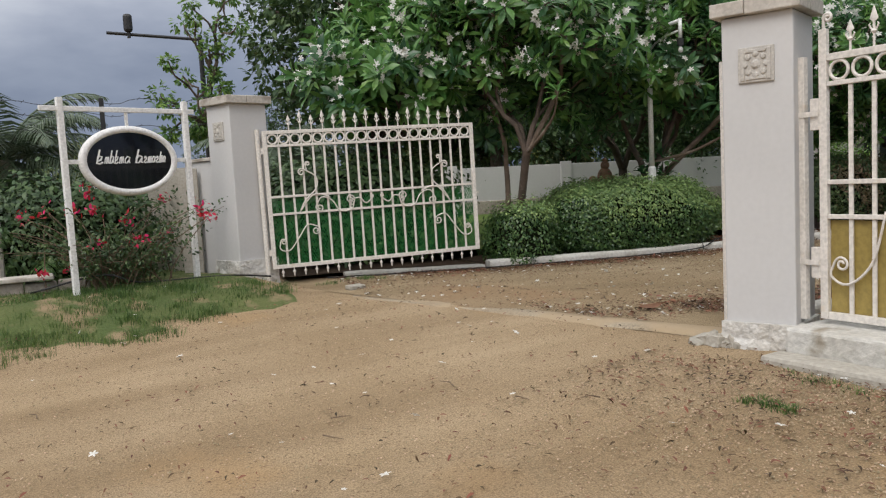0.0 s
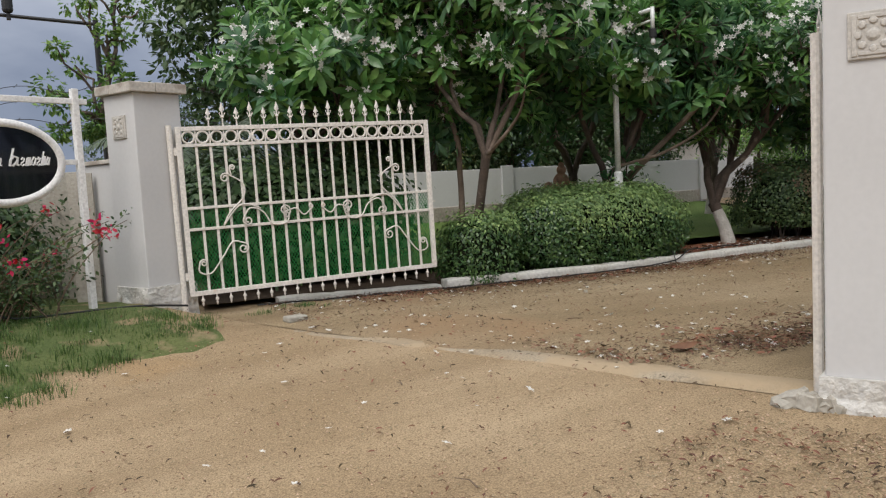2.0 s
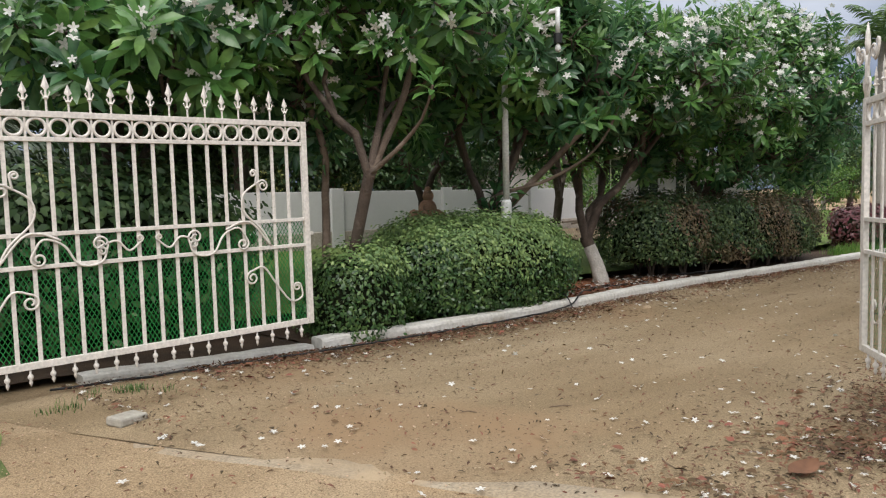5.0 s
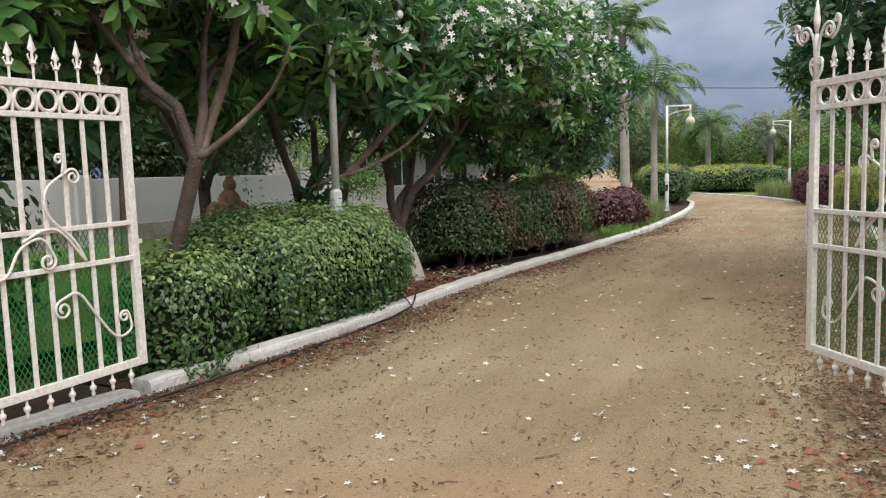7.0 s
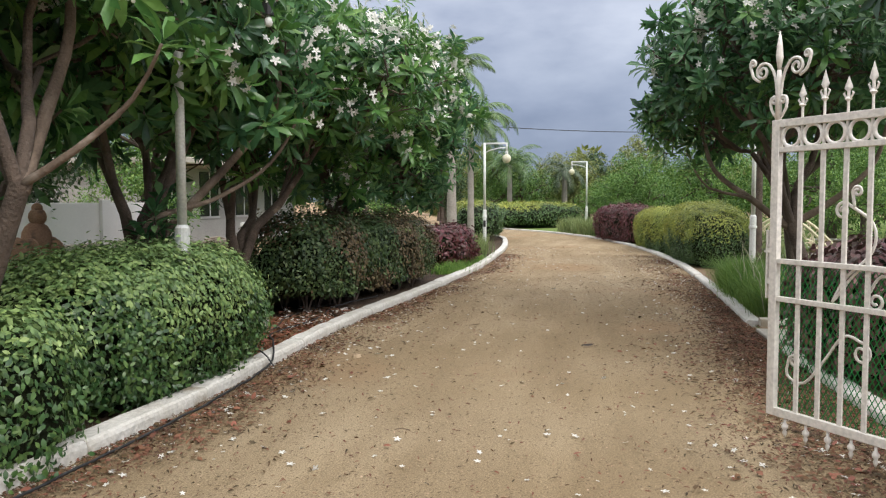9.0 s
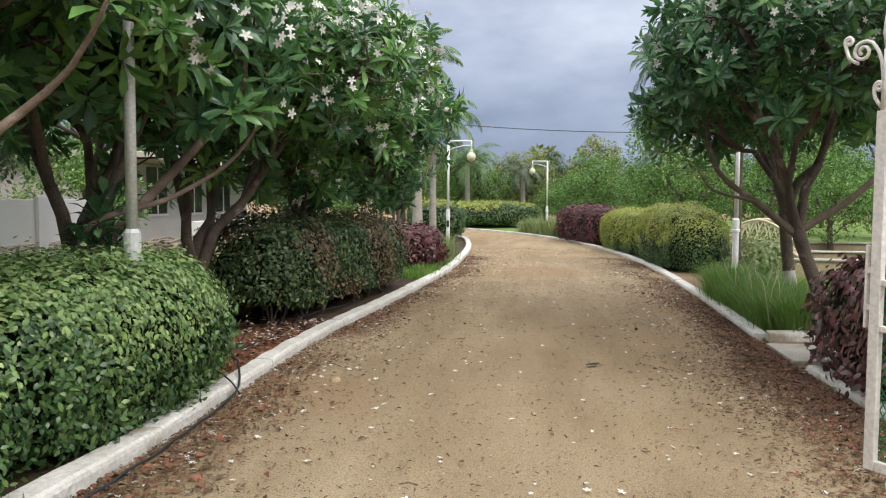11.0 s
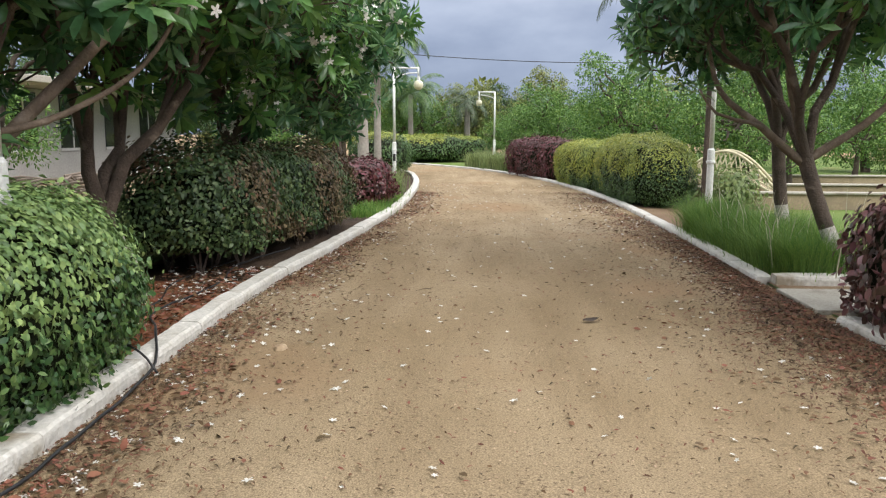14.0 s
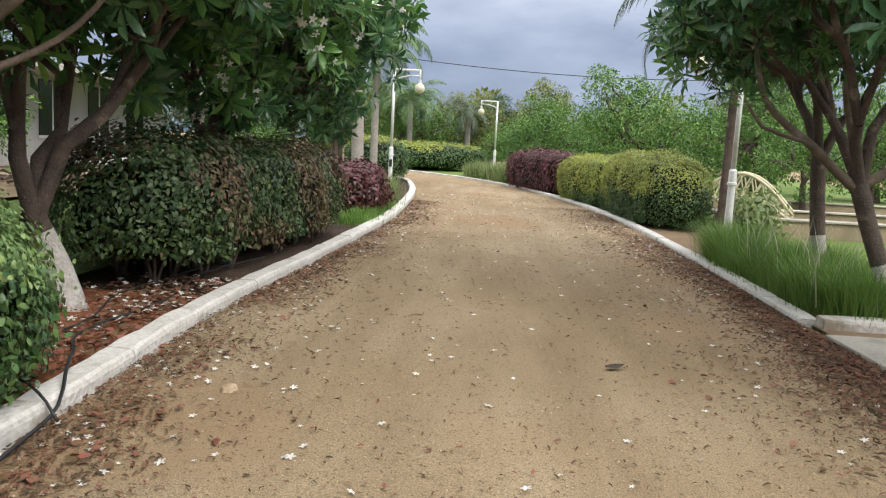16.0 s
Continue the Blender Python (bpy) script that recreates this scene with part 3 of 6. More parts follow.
# low cream wall and the concrete slab fence beyond the sign
wl_dir = Vector((-UX, -UY, 0))
for nm, d0, d1, ztop in (("wall_west", 0.29, 0.95, 2.10),):
    a = Acc().box(d0, d1, -0.09, 0.09, 0.35, ztop, 0.008)
    w = a.part(nm, M_WHITE, m=Matrix.Translation((1.21, 10.66, 0)) @ pose(0, 0, 0, 0, 0, math.degrees(math.atan2(wl_dir.y, wl_dir.x))))
    tagged(w, "cream plastered wall with a stone coping", "wall", kind="structure")
    Acc().box(d0 + 0.003, d1 + 0.03, -0.12, 0.12, ztop + 0.003, ztop + 0.05, 0.01).part("coping", M_CAP, w)
fence = thing("slab_fence", "precast grey concrete slab fence behind the sign", "fence", (0, 0, 0), 0, "", "structure")
for k in range(6):
    x, y = 0.70 - 0.13 * k, 11.25 + 0.3 * k
    Acc().box(-0.13, 0.13, -0.03, 0.03, 0.3, 2.02 + 0.03 * math.sin(k * 2.1), 0.006).part("slab", M_CONC, fence, m=Matrix.Translation((x, y, 0)) @ pose(0, 0, 0, 0, 0, -12 + 4 * math.sin(k * 3.7)))
# boundary wall behind the lawn: plaster over a rubble base, with piers
bw = thing("wall_north", "white boundary wall with piers on a rubble base", "wall", (0, 0, 0), 0, "", "structure")
Acc().box(-6, 18.2, 17.5, 17.7, 0.9, 1.93, 0.01).part("plaster", M_WHITE, bw)
Acc().box(-6, 18.2, 17.46, 17.72, 0.3, 1.12, 0.02).part("rubble_base", M_STONE, bw)
for k in range(8):
    Acc().box(-5.6 + 3.1 * k, -5.3 + 3.1 * k, 17.42, 17.5, 0.7, 1.99, 0.01).part("pier", M_WHITE, bw)
SIDE_AZ = -79.0  # the side gate's wall runs this way from the pillar
wall_s = thing("wall_south", "plain white boundary wall on the road side", "wall", (0, 0, 0), 0, "", "structure")
Acc().box(1.95, 14, -0.12, 0.12, 0, 2.1, 0.01).part("plaster", M_WHITE, wall_s, m=Matrix.Translation((4.37, 4.45, 0)) @ pose(0, 0, 0, 0, 0, SIDE_AZ))

# concrete threshold across the opening, worn flush into the sand
V, F = [], []
for i in range(61):
    t = i / 60
    x, y = 1.80 + (4.30 - 1.80) * t, 10.35 + (4.74 - 10.35) * t
    for k, o in enumerate((-0.15, -0.11, 0.11, 0.16)):
        w = o + 0.03 * noise.noise((t * 14, k, 3))
        px, py = x + NX * w, y + NY * w
        zz = float(gz(px, py)) + (0.012 if k in (1, 2) else -0.02) + 0.012 * noise.noise((t * 5, k * 0.2, 1)) + 0.05 * min(0, t - 0.55) + 0.07 * max(0, t - 0.62)
        V.append((px, py, zz))
for i in range(60):
    for k in range(3):
        F.append((i * 4 + k, i * 4 + k + 1, i * 4 + k + 5, i * 4 + k + 4))
M_THRESH = mat("sand_dusted_concrete", (0.39, 0.325, 0.235), (0.34, 0.265, 0.175), 2, 60, 0.95, 0.6, 0.015, grain_amt=0.6, stain=(0.345, 0.262, 0.165), stain_scale=1.3, stain_at=0.48)
tagged(put("threshold", V, F, M_THRESH, smooth=True), "worn concrete threshold strip half covered with sand", "threshold", kind="structure")

# broken stub of masonry where the threshold meets the pillar
stub = thing("masonry_stub", "broken grey masonry stub at the pillar foot", "masonry", (4.02, 4.66, 0.36), -60, "", "structure")
for k in range(7):
    r = random.Random(k + 900)
    bm = bmesh.new()
    bmesh.ops.create_cube(bm, size=1.0)
    bmesh.ops.bevel(bm, geom=bm.edges[:], offset=0.14, segments=1, affect='EDGES')
    bmesh.ops.subdivide_edges(bm, edges=bm.edges[:], cuts=1)
    for v in bm.verts:
        v.co = Vector((v.co.x * r.uniform(0.13, 0.17), v.co.y * 0.12, v.co.z * r.uniform(0.09, 0.12)))
    bm.verts.index_update()
    put("stone", [v.co[:] for v in bm.verts], [tuple(v.index for v in f.verts) for f in bm.faces], M_CONC, stub,
        m=pose(-0.08 + 0.045 * k, r.uniform(-0.05, 0.05), 0.02 + 0.03 * (k % 2), r.uniform(-20, 20), r.uniform(-20, 20), r.uniform(0, 90)))
    bm.free()

# steps under the side gate
st = thing("side_step", "two chipped whitewashed concrete steps at the side gate", "steps", (4.37, 4.45, 0), SIDE_AZ, "", "structure")
Acc().box(0.33, 1.9, -0.318, 0.22, 0.1, 0.585, 0.02).part("upper_step", M_KERB, st)
Acc().box(0.29, 1.97, -0.54, -0.32, 0.05, 0.43, 0.03).part("lower_step", M_CONC, st)


# ---- gates ----
def scroll(pts, c0=0.0, c1=0.0, r=0.008, turns=1.4):
    """A wrought scroll: a smooth line with a spiral of radius c0, c1 (signed) at its ends."""
    P = [np.array(p, float) for p in smooth_line(pts, 0.03)]

    def curl(p, d, c):
        d = d / np.linalg.norm(d)
        nrm = np.array([-d[1], d[0]]) * np.sign(c)
        ctr, R = p + nrm * abs(c), abs(c)
        a0 = math.atan2(*(p - ctr)[::-1])
        return [ctr + R * (1 - 0.72 * k / 22) * np.array([math.cos(a0 + np.sign(c) * turns * 2 * math.pi * k / 22), math.sin(a0 + np.sign(c) * turns * 2 * math.pi * k / 22)]) for k in range(1, 23)]
    head = curl(P[0], P[0] - P[1], c0)[::-1] if c0 else []
    tail = curl(P[-1], P[-1] - P[-2], c1) if c1 else []
    return [(p[0], -0.022, p[1]) for p in head + P + tail]


def spike_mesh(h):
    a = Acc()
    a.lathe([(0.008, 0), (0.008, h * 0.3), (0.022, h * 0.36), (0.009, h * 0.42), (0.009, h * 0.6)], 6)
    # spear blade
    a.add([(0, -0.01, h * 0.55), (0.028, 0, h * 0.66), (0, 0.01, h * 0.55), (-0.028, 0, h * 0.66), (0, 0, h), (0, -0.011, h * 0.68), (0, 0.011, h * 0.68)],
          [(0, 1, 5), (5, 1, 4), (0, 5, 3), (3, 5, 4), (2, 6, 1), (1, 6, 4), (2, 3, 6), (3, 4, 6)])
    for s in (-1, 1):
        a.tube([(0, 0, h * 0.34), (s * 0.018, 0, h * 0.42), (s * 0.03, 0, h * 0.52), (s * 0.022, 0, h * 0.56)], [0.005, 0.006, 0.006, 0.003], 5)
    return a.mesh("spike", M_GATE)


SPIKE_S, SPIKE_L = spike_mesh(0.20), spike_mesh(0.26)
FINIAL = Acc().lathe([(0.008, 0), (0.008, -0.03), (0.02, -0.045), (0.02, -0.06), (0.009, -0.075), (0.014, -0.09), (0.003, -0.12)], 7).mesh("finial", M_GATE, True)
RING = Acc().torus((0, 0, 0), 0.062, 0.012, 18, 6).mesh("ring", M_GATE, True)


def bar_mesh(z0, z1, w=0.028):
    return Acc().box(-w / 2, w / 2, -0.006, 0.006, z0, z1).mesh("bar", M_GATE)


def gate_leaf(label, L, H, hinge, tip, zb, flip, net_mat, ornament=False, n=19, zr=(1.605, 0.935, 0.705), group="double gate", tipz=0.0):
    """A leaf from hinge to tip; +y local is the inner face if flip is 1."""
    ang = math.degrees(math.atan2(tip[1] - hinge[1], tip[0] - hinge[0]))
    g = thing("gate_leaf", label, "gate", (hinge[0], hinge[1], zb), ang, group)
    g.matrix_basis = pose(hinge[0], hinge[1], zb, 0, -math.degrees(math.atan2(tipz, L)), ang)
    for x in (0, L - 0.055):
        Acc().box(x, x + 0.055, -0.02, 0.02, 0, H, 0.004).part("stile", M_GATE, g)
    for nm, z, t in (("top_rail", H - 0.045, 0.045), ("ring_rail", zr[0], 0.032), ("middle_rail", zr[1], 0.03), ("middle_rail", zr[2], 0.03), ("bottom_rail", 0, 0.05)):
        Acc().box(0.056, L - 0.056, -0.017, 0.017, z, z + t, 0.003).part(nm, M_GATE, g)
    cell = (L - 0.11) / n
    up, lo = bar_mesh(zr[1] + 0.031, zr[0] - 0.001), bar_mesh(0.051, zr[1] - 0.001)
    short = bar_mesh(zr[0] + 0.033, H - 0.046, 0.014)
    rz = (zr[0] + 0.032 + H - 0.045) / 2
    for k in range(n):
        x = 0.055 + cell * (k + 0.5)
        put_mesh("ring", RING, g, pose(x, 0, rz))
        put_mesh("finial", FINIAL, g, pose(x, 0, 0.0))
        if k:
            xb = 0.055 + cell * k
            put_mesh("bar", up, g, pose(xb, 0.002, 0))
            put_mesh("bar", lo, g, pose(xb, 0.002, 0))
            put_mesh("bar", short, g, pose(xb, 0, 0))
            if k > 1:
                put_mesh("spike", SPIKE_L if k % 2 else SPIKE_S, g, pose(xb, 0, H))
    # scrollwork, mirrored about the middle
    sy = 1
    for mirror in (False, True):
        for nm, pts, c0, c1 in (("upper_scroll", [(0.50, 1.30), (0.66, 1.19), (0.66, 1.04), (0.50, 0.88), (0.42, 0.74)], 0.05, 0.0),
                                ("top_curl", [(0.545, 1.27), (0.53, 1.36)], 0.0, -0.032),
                                ("lower_scroll", [(0.13, 0.36), (0.12, 0.26), (0.24, 0.235), (0.38, 0.40), (0.50, 0.555), (0.63, 0.53)], -0.04, -0.06),
                                ("middle_scroll", [(0.64, 0.80), (0.72, 0.91), (0.86, 0.86), (0.96, 0.715), (1.12, 0.72), (1.17, 0.84)], 0.055, 0.06),
                                ("middle_tail", [(1.12, 0.84), (1.24, 0.87), (1.33, 0.79), (1.43, 0.86)], 0.035, 0.025),
                                ("linking_scroll", [(0.42, 0.74), (0.58, 0.93), (0.70, 0.955), (0.84, 0.90)], 0.0, 0.0)):
            p = [((L - q[0]) if mirror else q[0], q[1] * sy, q[2]) for q in scroll(pts, c0, c1)]
            Acc().tube(p, 0.009, 5).part(nm, M_GATE, g, smooth=True)
    # wire net tied to the inner side
    a = Acc()
    pitch, hw, zt = 0.036, 0.0035, zr[1] + 0.02
    Hn = zt - 0.02
    for s in (-1, 1):
        k = -Hn
        while k < L:
            x0, x1 = (k, k + Hn * 0.6) if s > 0 else (k + Hn * 0.6, k)
            z0, z1 = 0.02, zt
            def clipx(x, z, xo, zo, lim):
                t = (lim - x) / (xo - x)
                return lim, z + (zo - z) * t
            pa, pb = (x0, z0), (x1, z1)
            if pa[0] > pb[0]:
                pa, pb = pb, pa
            if pb[0] > 0.03 and pa[0] < L - 0.03:
                if pa[0] < 0.03:
                    pa = clipx(*pa, *pb, 0.03)
                if pb[0] > L - 0.03:
                    pb = clipx(*pb, *pa, L - 0.03)
                yy = 0.024 * flip + 0.002 * s
                a.add([(pa[0] - hw, yy, pa[1]), (pa[0] + hw, yy, pa[1]), (pb[0] + hw, yy, pb[1]), (pb[0] - hw, yy, pb[1])], [(0, 1, 2, 3)])
            k += pitch
    a.part("wire_net", net_mat, g, "green wire netting over the lower half")
    # pivot post at the hinge and latch at the tip
    Acc().lathe([(0.03, -0.2), (0.03, H + 0.02)], 10, Matrix.Translation((-0.06, 0, 0))).box(-0.06, 0.01, -0.012, 0.012, 0.18, 0.26).box(-0.06, 0.01, -0.012, 0.012, H - 0.3, H - 0.22).part("pivot", M_GATE, g)
    lt = Acc().box(L + 0.001, L + 0.035, -0.012, 0.012, zr[1] - 0.13, zr[1] - 0.1, 0.003)
    if ornament:
        lt.box(L + 0.02, L + 0.035, -0.012, 0.012, zr[1] - 0.22, zr[1] + 0.2, 0.005)
        lt.box(L + 0.001, L + 0.035, -0.012, 0.012, zr[1] + 0.06, zr[1] + 0.09, 0.003)
        o = Acc()
        o.lathe([(0.02, 0), (0.017, 0.2), (0.013, 0.3)], 8, Matrix.Translation((L - 0.03, 0, H)))
        o.lathe([(0.010, 0.3), (0.022, 0.38), (0.016, 0.45), (0.003, 0.53)], 8, Matrix.Translation((L - 0.03, 0, H)))
        for s in (-1, 1):
            for pts, c0, c1 in (([(0.01, 0.10), (0.03, 0.26), (0.08, 0.345), (0.125, 0.355)], 0, -0.05), ([(0.15, 0.25), (0.2, 0.285), (0.225, 0.36)], 0, 0.024), ([(0.02, 0.02), (0.055, 0.07), (0.06, 0.12)], 0, 0.026)):
                o.tube([(L - 0.03 + s * q[0], 0, H + q[2]) for q in scroll(pts, c0, c1)], 0.0095, 5)
        o.part("fleur_finial", M_GATE, g, "tall wrought spear with curling scrolls", True)
    lt.part("latch", M_GATE, g)
    return g


gate_leaf("cream painted wrought iron gate leaf standing open against the hedge", 2.98, 1.82, (1.65, 10.455), (4.63, 10.455), 0.625, 1, M_NET, tipz=0.04)
gate_leaf("cream painted wrought iron gate leaf with tall scrolled finial, standing open", 2.96, 1.80, (4.227, 4.715), (6.63, 6.44), 0.62, -1, M_NET, ornament=True)

# side gate beside the pillar, shut
side = thing("side_gate", "narrow cream wrought iron side gate with ochre lower panel, shut", "gate", (4.33, 4.553, 0.60), SIDE_AZ)
for x in (0.52, 1.5):
    Acc().box(x, x + 0.055, -0.02, 0.02, 0.02, 1.95, 0.004).part("stile", M_GATE, side)
for z, t in ((0.02, 0.05), (0.70, 0.03), (0.93, 0.03), (1.575, 0.03), (1.74, 0.045)):
    Acc().box(0.576, 1.499, -0.017, 0.017, z, z + t, 0.003).part("rail", M_GATE, side)
for k in range(6):
    x = 0.576 + 0.154 * (k + 0.5)
    put_mesh("ring", RING, side, pose(x, 0, 1.672))
    if k:
        put_mesh("bar", bar_mesh(0.071, 1.574), side, pose(0.576 + 0.154 * k, 0.002, 0))
        put_mesh("spike", SPIKE_L if k % 2 == 0 else SPIKE_S, side, pose(0.576 + 0.154 * k, 0, 1.785))
Acc().box(0.577, 1.498, 0.02, 0.024, 0.07, 0.69).part("lower_panel", M_PANEL, side, "ochre sheet metal panel")
Acc().tube(scroll([(0.63, 0.42), (0.60, 0.32), (0.72, 0.27), (0.88, 0.42), (0.97, 0.75)], -0.05, 0.0), 0.009, 5).part("scroll", M_GATE, side, smooth=True)
Acc().tube([(x - 0.0, 0, z + 1.04) for x, y, z in scroll([(0.548, 0.67), (0.548, 0.98)], 0, -0.03)], 0.012, 6).part("hook", M_GATE, side, smooth=True)
Acc().box(0.37, 0.42, -0.03, 0.02, 0.0, 1.79, 0.004).part("post", M_GATE, side, "flat steel hinge post")
for z in (0.385, 1.385):
    Acc().box(0.285, 0.52, -0.036, -0.031, z, z + 0.035).part("hinge_strap", M_GATE, side)
    Acc().box(0.455, 0.519, -0.02, 0.02, z - 0.09, z + 0.12, 0.004).part("hinge_block", M_GATE, side)
Acc().box(1.62, 2.1, -0.25, 0.25, -0.3, 2.1, 0.01).part("end_post", M_WHITE, side)


# ---- kerbs, each stone a piece ----
KERB_CUT = [(-0.1, -0.15), (-0.1, 0.105), (-0.092, 0.13), (-0.072, 0.145), (0.072, 0.145), (0.092, 0.13), (0.1, 0.105), (0.1, -0.15)]


def kerb(name, label, line, lift=0.0, off=0.11, lengths=(0.85, 1.6), seed=1):
    """Stones cast to the curve of the line, worn unevenly, with hairline joints."""
    k = thing(name, label, "kerb", (0, 0, 0), 0, "", "structure")
    r = random.Random(seed)
    P = np.array([p[:2] for p in line])
    d = np.r_[0, np.cumsum(np.linalg.norm(np.diff(P, axis=0), axis=1))]
    s, n = 0.0, len(KERB_CUT)
    while s < d[-1] - 0.3:
        L = min(r.uniform(*lengths), d[-1] - s)
        V, F, drop = [], [], r.uniform(-0.006, 0.003)
        for i in range(9):
            q = s + L * i / 8
            p = np.array([np.interp(q, d, P[:, j]) for j in (0, 1)])
            e = np.array([np.interp(min(q + 0.2, d[-1]), d, P[:, j]) - np.interp(max(q - 0.2, 0), d, P[:, j]) for j in (0, 1)])
            e /= np.linalg.norm(e)
            nrm = np.array([-e[1], e[0]])
            c = p + nrm * off
            z = float(gz(*c)) + lift + drop
            chip = 0.012 if i in (0, 8) else 0.0
            for u, w in KERB_CUT:
                g = 0.008 * noise.noise((c[0] * 2.6 + u * 9, c[1] * 2.6, w * 7)) + 0.004 * noise.noise((c[0] * 11, c[1] * 11 + u * 30, w * 20))
                uu = u * (1 - chip) + (g if w > 0 else 0)
                V.append((*(c + nrm * uu), z + w + (g - chip * 0.6 if w > 0 else 0)))
        for i in range(8):
            for j in range(n - 1):
                F.append((i * n + j, i * n + j + 1, (i + 1) * n + j + 1, (i + 1) * n + j))
        F += [tuple(range(n)), tuple(range(9 * n - 1, 8 * n - 1, -1))]
        ctr = V[4 * n]
        put("kerb_stone", [tuple(v[j] - ctr[j] for j in range(3)) for v in V], F, M_KERB, k, m=Matrix.Translation(ctr))
        s += L + r.choice((0.002, 0.002, 0.003, 0.008))
    return k


kerb("kerb_north", "whitewashed concrete kerb along the driveway", KERB_L, 0.0, 0.09, seed=3)
kerb("kerb_gate", "low grey kerb stones behind the open gate leaf", [(2.7, 10.78), (3.6, 10.74), (4.88, 10.74)], -0.06, 0.11, (0.5, 0.8), seed=5)
kerb("kerb_south", "whitewashed concrete kerb curving with the driveway", KERB_R, -0.04, -0.09, seed=7)
kerb("kerb_bed_end", "whitewashed kerb returning into the planting bed", [(12.3, 5.36), (12.28, 4.2)], 0.0, 0.0, seed=8)
kerb("kerb_croton_bed", "whitewashed kerb round the copper plants", smooth_line([(5.0, 5.15), (6.6, 5.42), (8.5, 5.5), (10.5, 5.48)], 0.1), -0.03, -0.09, seed=9)
kerb("kerb_croton_end", "whitewashed kerb returning beside the path slab", [(10.55, 5.34), (10.55, 4.3)], 0.0, 0.0, seed=10)
tagged(Acc().box(10.85, 11.85, 4.4, 5.5, 0.18, 0.335, 0.01).part("path_slab", M_CONC), "flat grey concrete slab leading off the driveway", "paving slab", kind="structure")


# ---- hedges and shrubs ----
def shell(rng, n, half, p=3.2, zmin=-1.0):
    """n points and normals on a rounded box of the given half sizes, evenly over it."""
    hx, hy, hz = half
    areas = np.array([hy * hz, hy * hz, hx * hz, hx * hz, hx * hy])
    f = rng.choice(5, n, p=areas / areas.sum())
    q = rng.uniform(-1, 1, (n, 3))
    for k, (ax, s) in enumerate(((0, 1), (0, -1), (1, 1), (1, -1), (2, 1))):
        q[f == k, ax] = s
    q *= 1 / (np.abs(q) ** p).sum(1, keepdims=True) ** (1 / p)
    g = np.sign(q) * np.abs(q) ** (p - 1) / np.array(half)
    g /= np.linalg.norm(g, axis=1, keepdims=True)
    return q, g


def lumpy(P, seed, amp, scale=1.6):
    return np.array([noise.noise((x * scale + seed, y * scale, z * scale)) for x, y, z in P]) * amp


def shrub(name, label, category, centre, half, rz, leaf_mat, n, size, seed, p=3.2, lump=0.07, droop=0.5, loose=0.05, group="", stems=0, bare=0.0, core=0.9, leaf=(SMALL_V, SMALL_F), second=None):
    """A clipped shrub: a near-black solid core for the shade inside, a skin of real leaves, and bare stems below where
    they show.
    """
    rng = np.random.default_rng(seed)
    th = thing(name, label, category, (centre[0], centre[1], centre[2]), rz, group)
    half = np.array(half, float)
    q, g = shell(rng, n, half, p)
    P = q * half
    amp = lumpy(P, seed * 3.7, lump) + lumpy(P, seed * 1.7, lump * 0.5, 4.5)
    P = P + g * (amp + rng.normal(0, loose, n) - 0.01)[:, None]
    P[:, 2] += half[2]
    keep = P[:, 2] > bare * (0.7 + 0.6 * rng.random(n))
    P, g = P[keep], g[keep]
    n = len(P)
    out = g + rng.normal(0, 0.45, (n, 3)) + np.array([0, 0, 0.25])
    along = np.cross(g, rng.normal(size=(n, 3))) + g * 0.35 + np.array([0, 0, -droop])
    R = frames_xz(along, out)
    V, F = strewn(leaf[0], leaf[1], P, R, size * rng.uniform(0.6, 1.25, n))
    if second is None:
        put("leaves", V, F, leaf_mat, th)["kind"] = "stuff"
    else:
        # the second leaf colour takes over in patches, or towards the top given a third entry
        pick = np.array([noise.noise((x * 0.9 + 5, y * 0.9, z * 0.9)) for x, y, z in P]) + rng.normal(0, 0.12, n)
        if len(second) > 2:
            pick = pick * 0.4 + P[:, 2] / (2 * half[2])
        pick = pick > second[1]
        k, nv = len(leaf[1]), len(leaf[0])
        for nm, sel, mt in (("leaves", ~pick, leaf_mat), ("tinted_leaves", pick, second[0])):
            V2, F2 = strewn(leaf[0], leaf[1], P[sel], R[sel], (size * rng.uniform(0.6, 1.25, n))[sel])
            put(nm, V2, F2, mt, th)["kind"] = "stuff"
    # inner body: a closed solid, the shade between the leaves put into its colour
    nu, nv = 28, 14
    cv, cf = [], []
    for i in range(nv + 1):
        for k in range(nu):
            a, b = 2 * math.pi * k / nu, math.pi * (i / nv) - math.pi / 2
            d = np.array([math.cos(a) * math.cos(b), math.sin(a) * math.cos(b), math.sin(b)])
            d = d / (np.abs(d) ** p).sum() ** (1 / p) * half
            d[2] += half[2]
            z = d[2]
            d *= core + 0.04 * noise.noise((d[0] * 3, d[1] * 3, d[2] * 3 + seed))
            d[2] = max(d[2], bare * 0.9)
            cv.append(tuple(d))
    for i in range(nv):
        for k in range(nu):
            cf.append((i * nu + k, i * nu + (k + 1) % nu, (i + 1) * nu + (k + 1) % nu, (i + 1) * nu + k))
    put("inner_body", cv, cf, M_CORE, th, "solid near-black core standing for the shade inside")
    if stems:
        a = Acc()
        for k in range(stems):
            r = random.Random(seed * 100 + k)
            x, y = r.uniform(-0.85, 0.85) * half[0], r.uniform(-0.8, 0.5) * half[1]
            for _ in range(3):
                dx, dy = r.uniform(-0.3, 0.3), r.uniform(-0.3, 0.3)
                a.tube([(x, y, -0.05), (x + dx * 0.3, y + dy * 0.3, bare * 0.6), (x + dx, y + dy, bare * 1.2 + 0.2)], [0.018, 0.013, 0.007], 5)
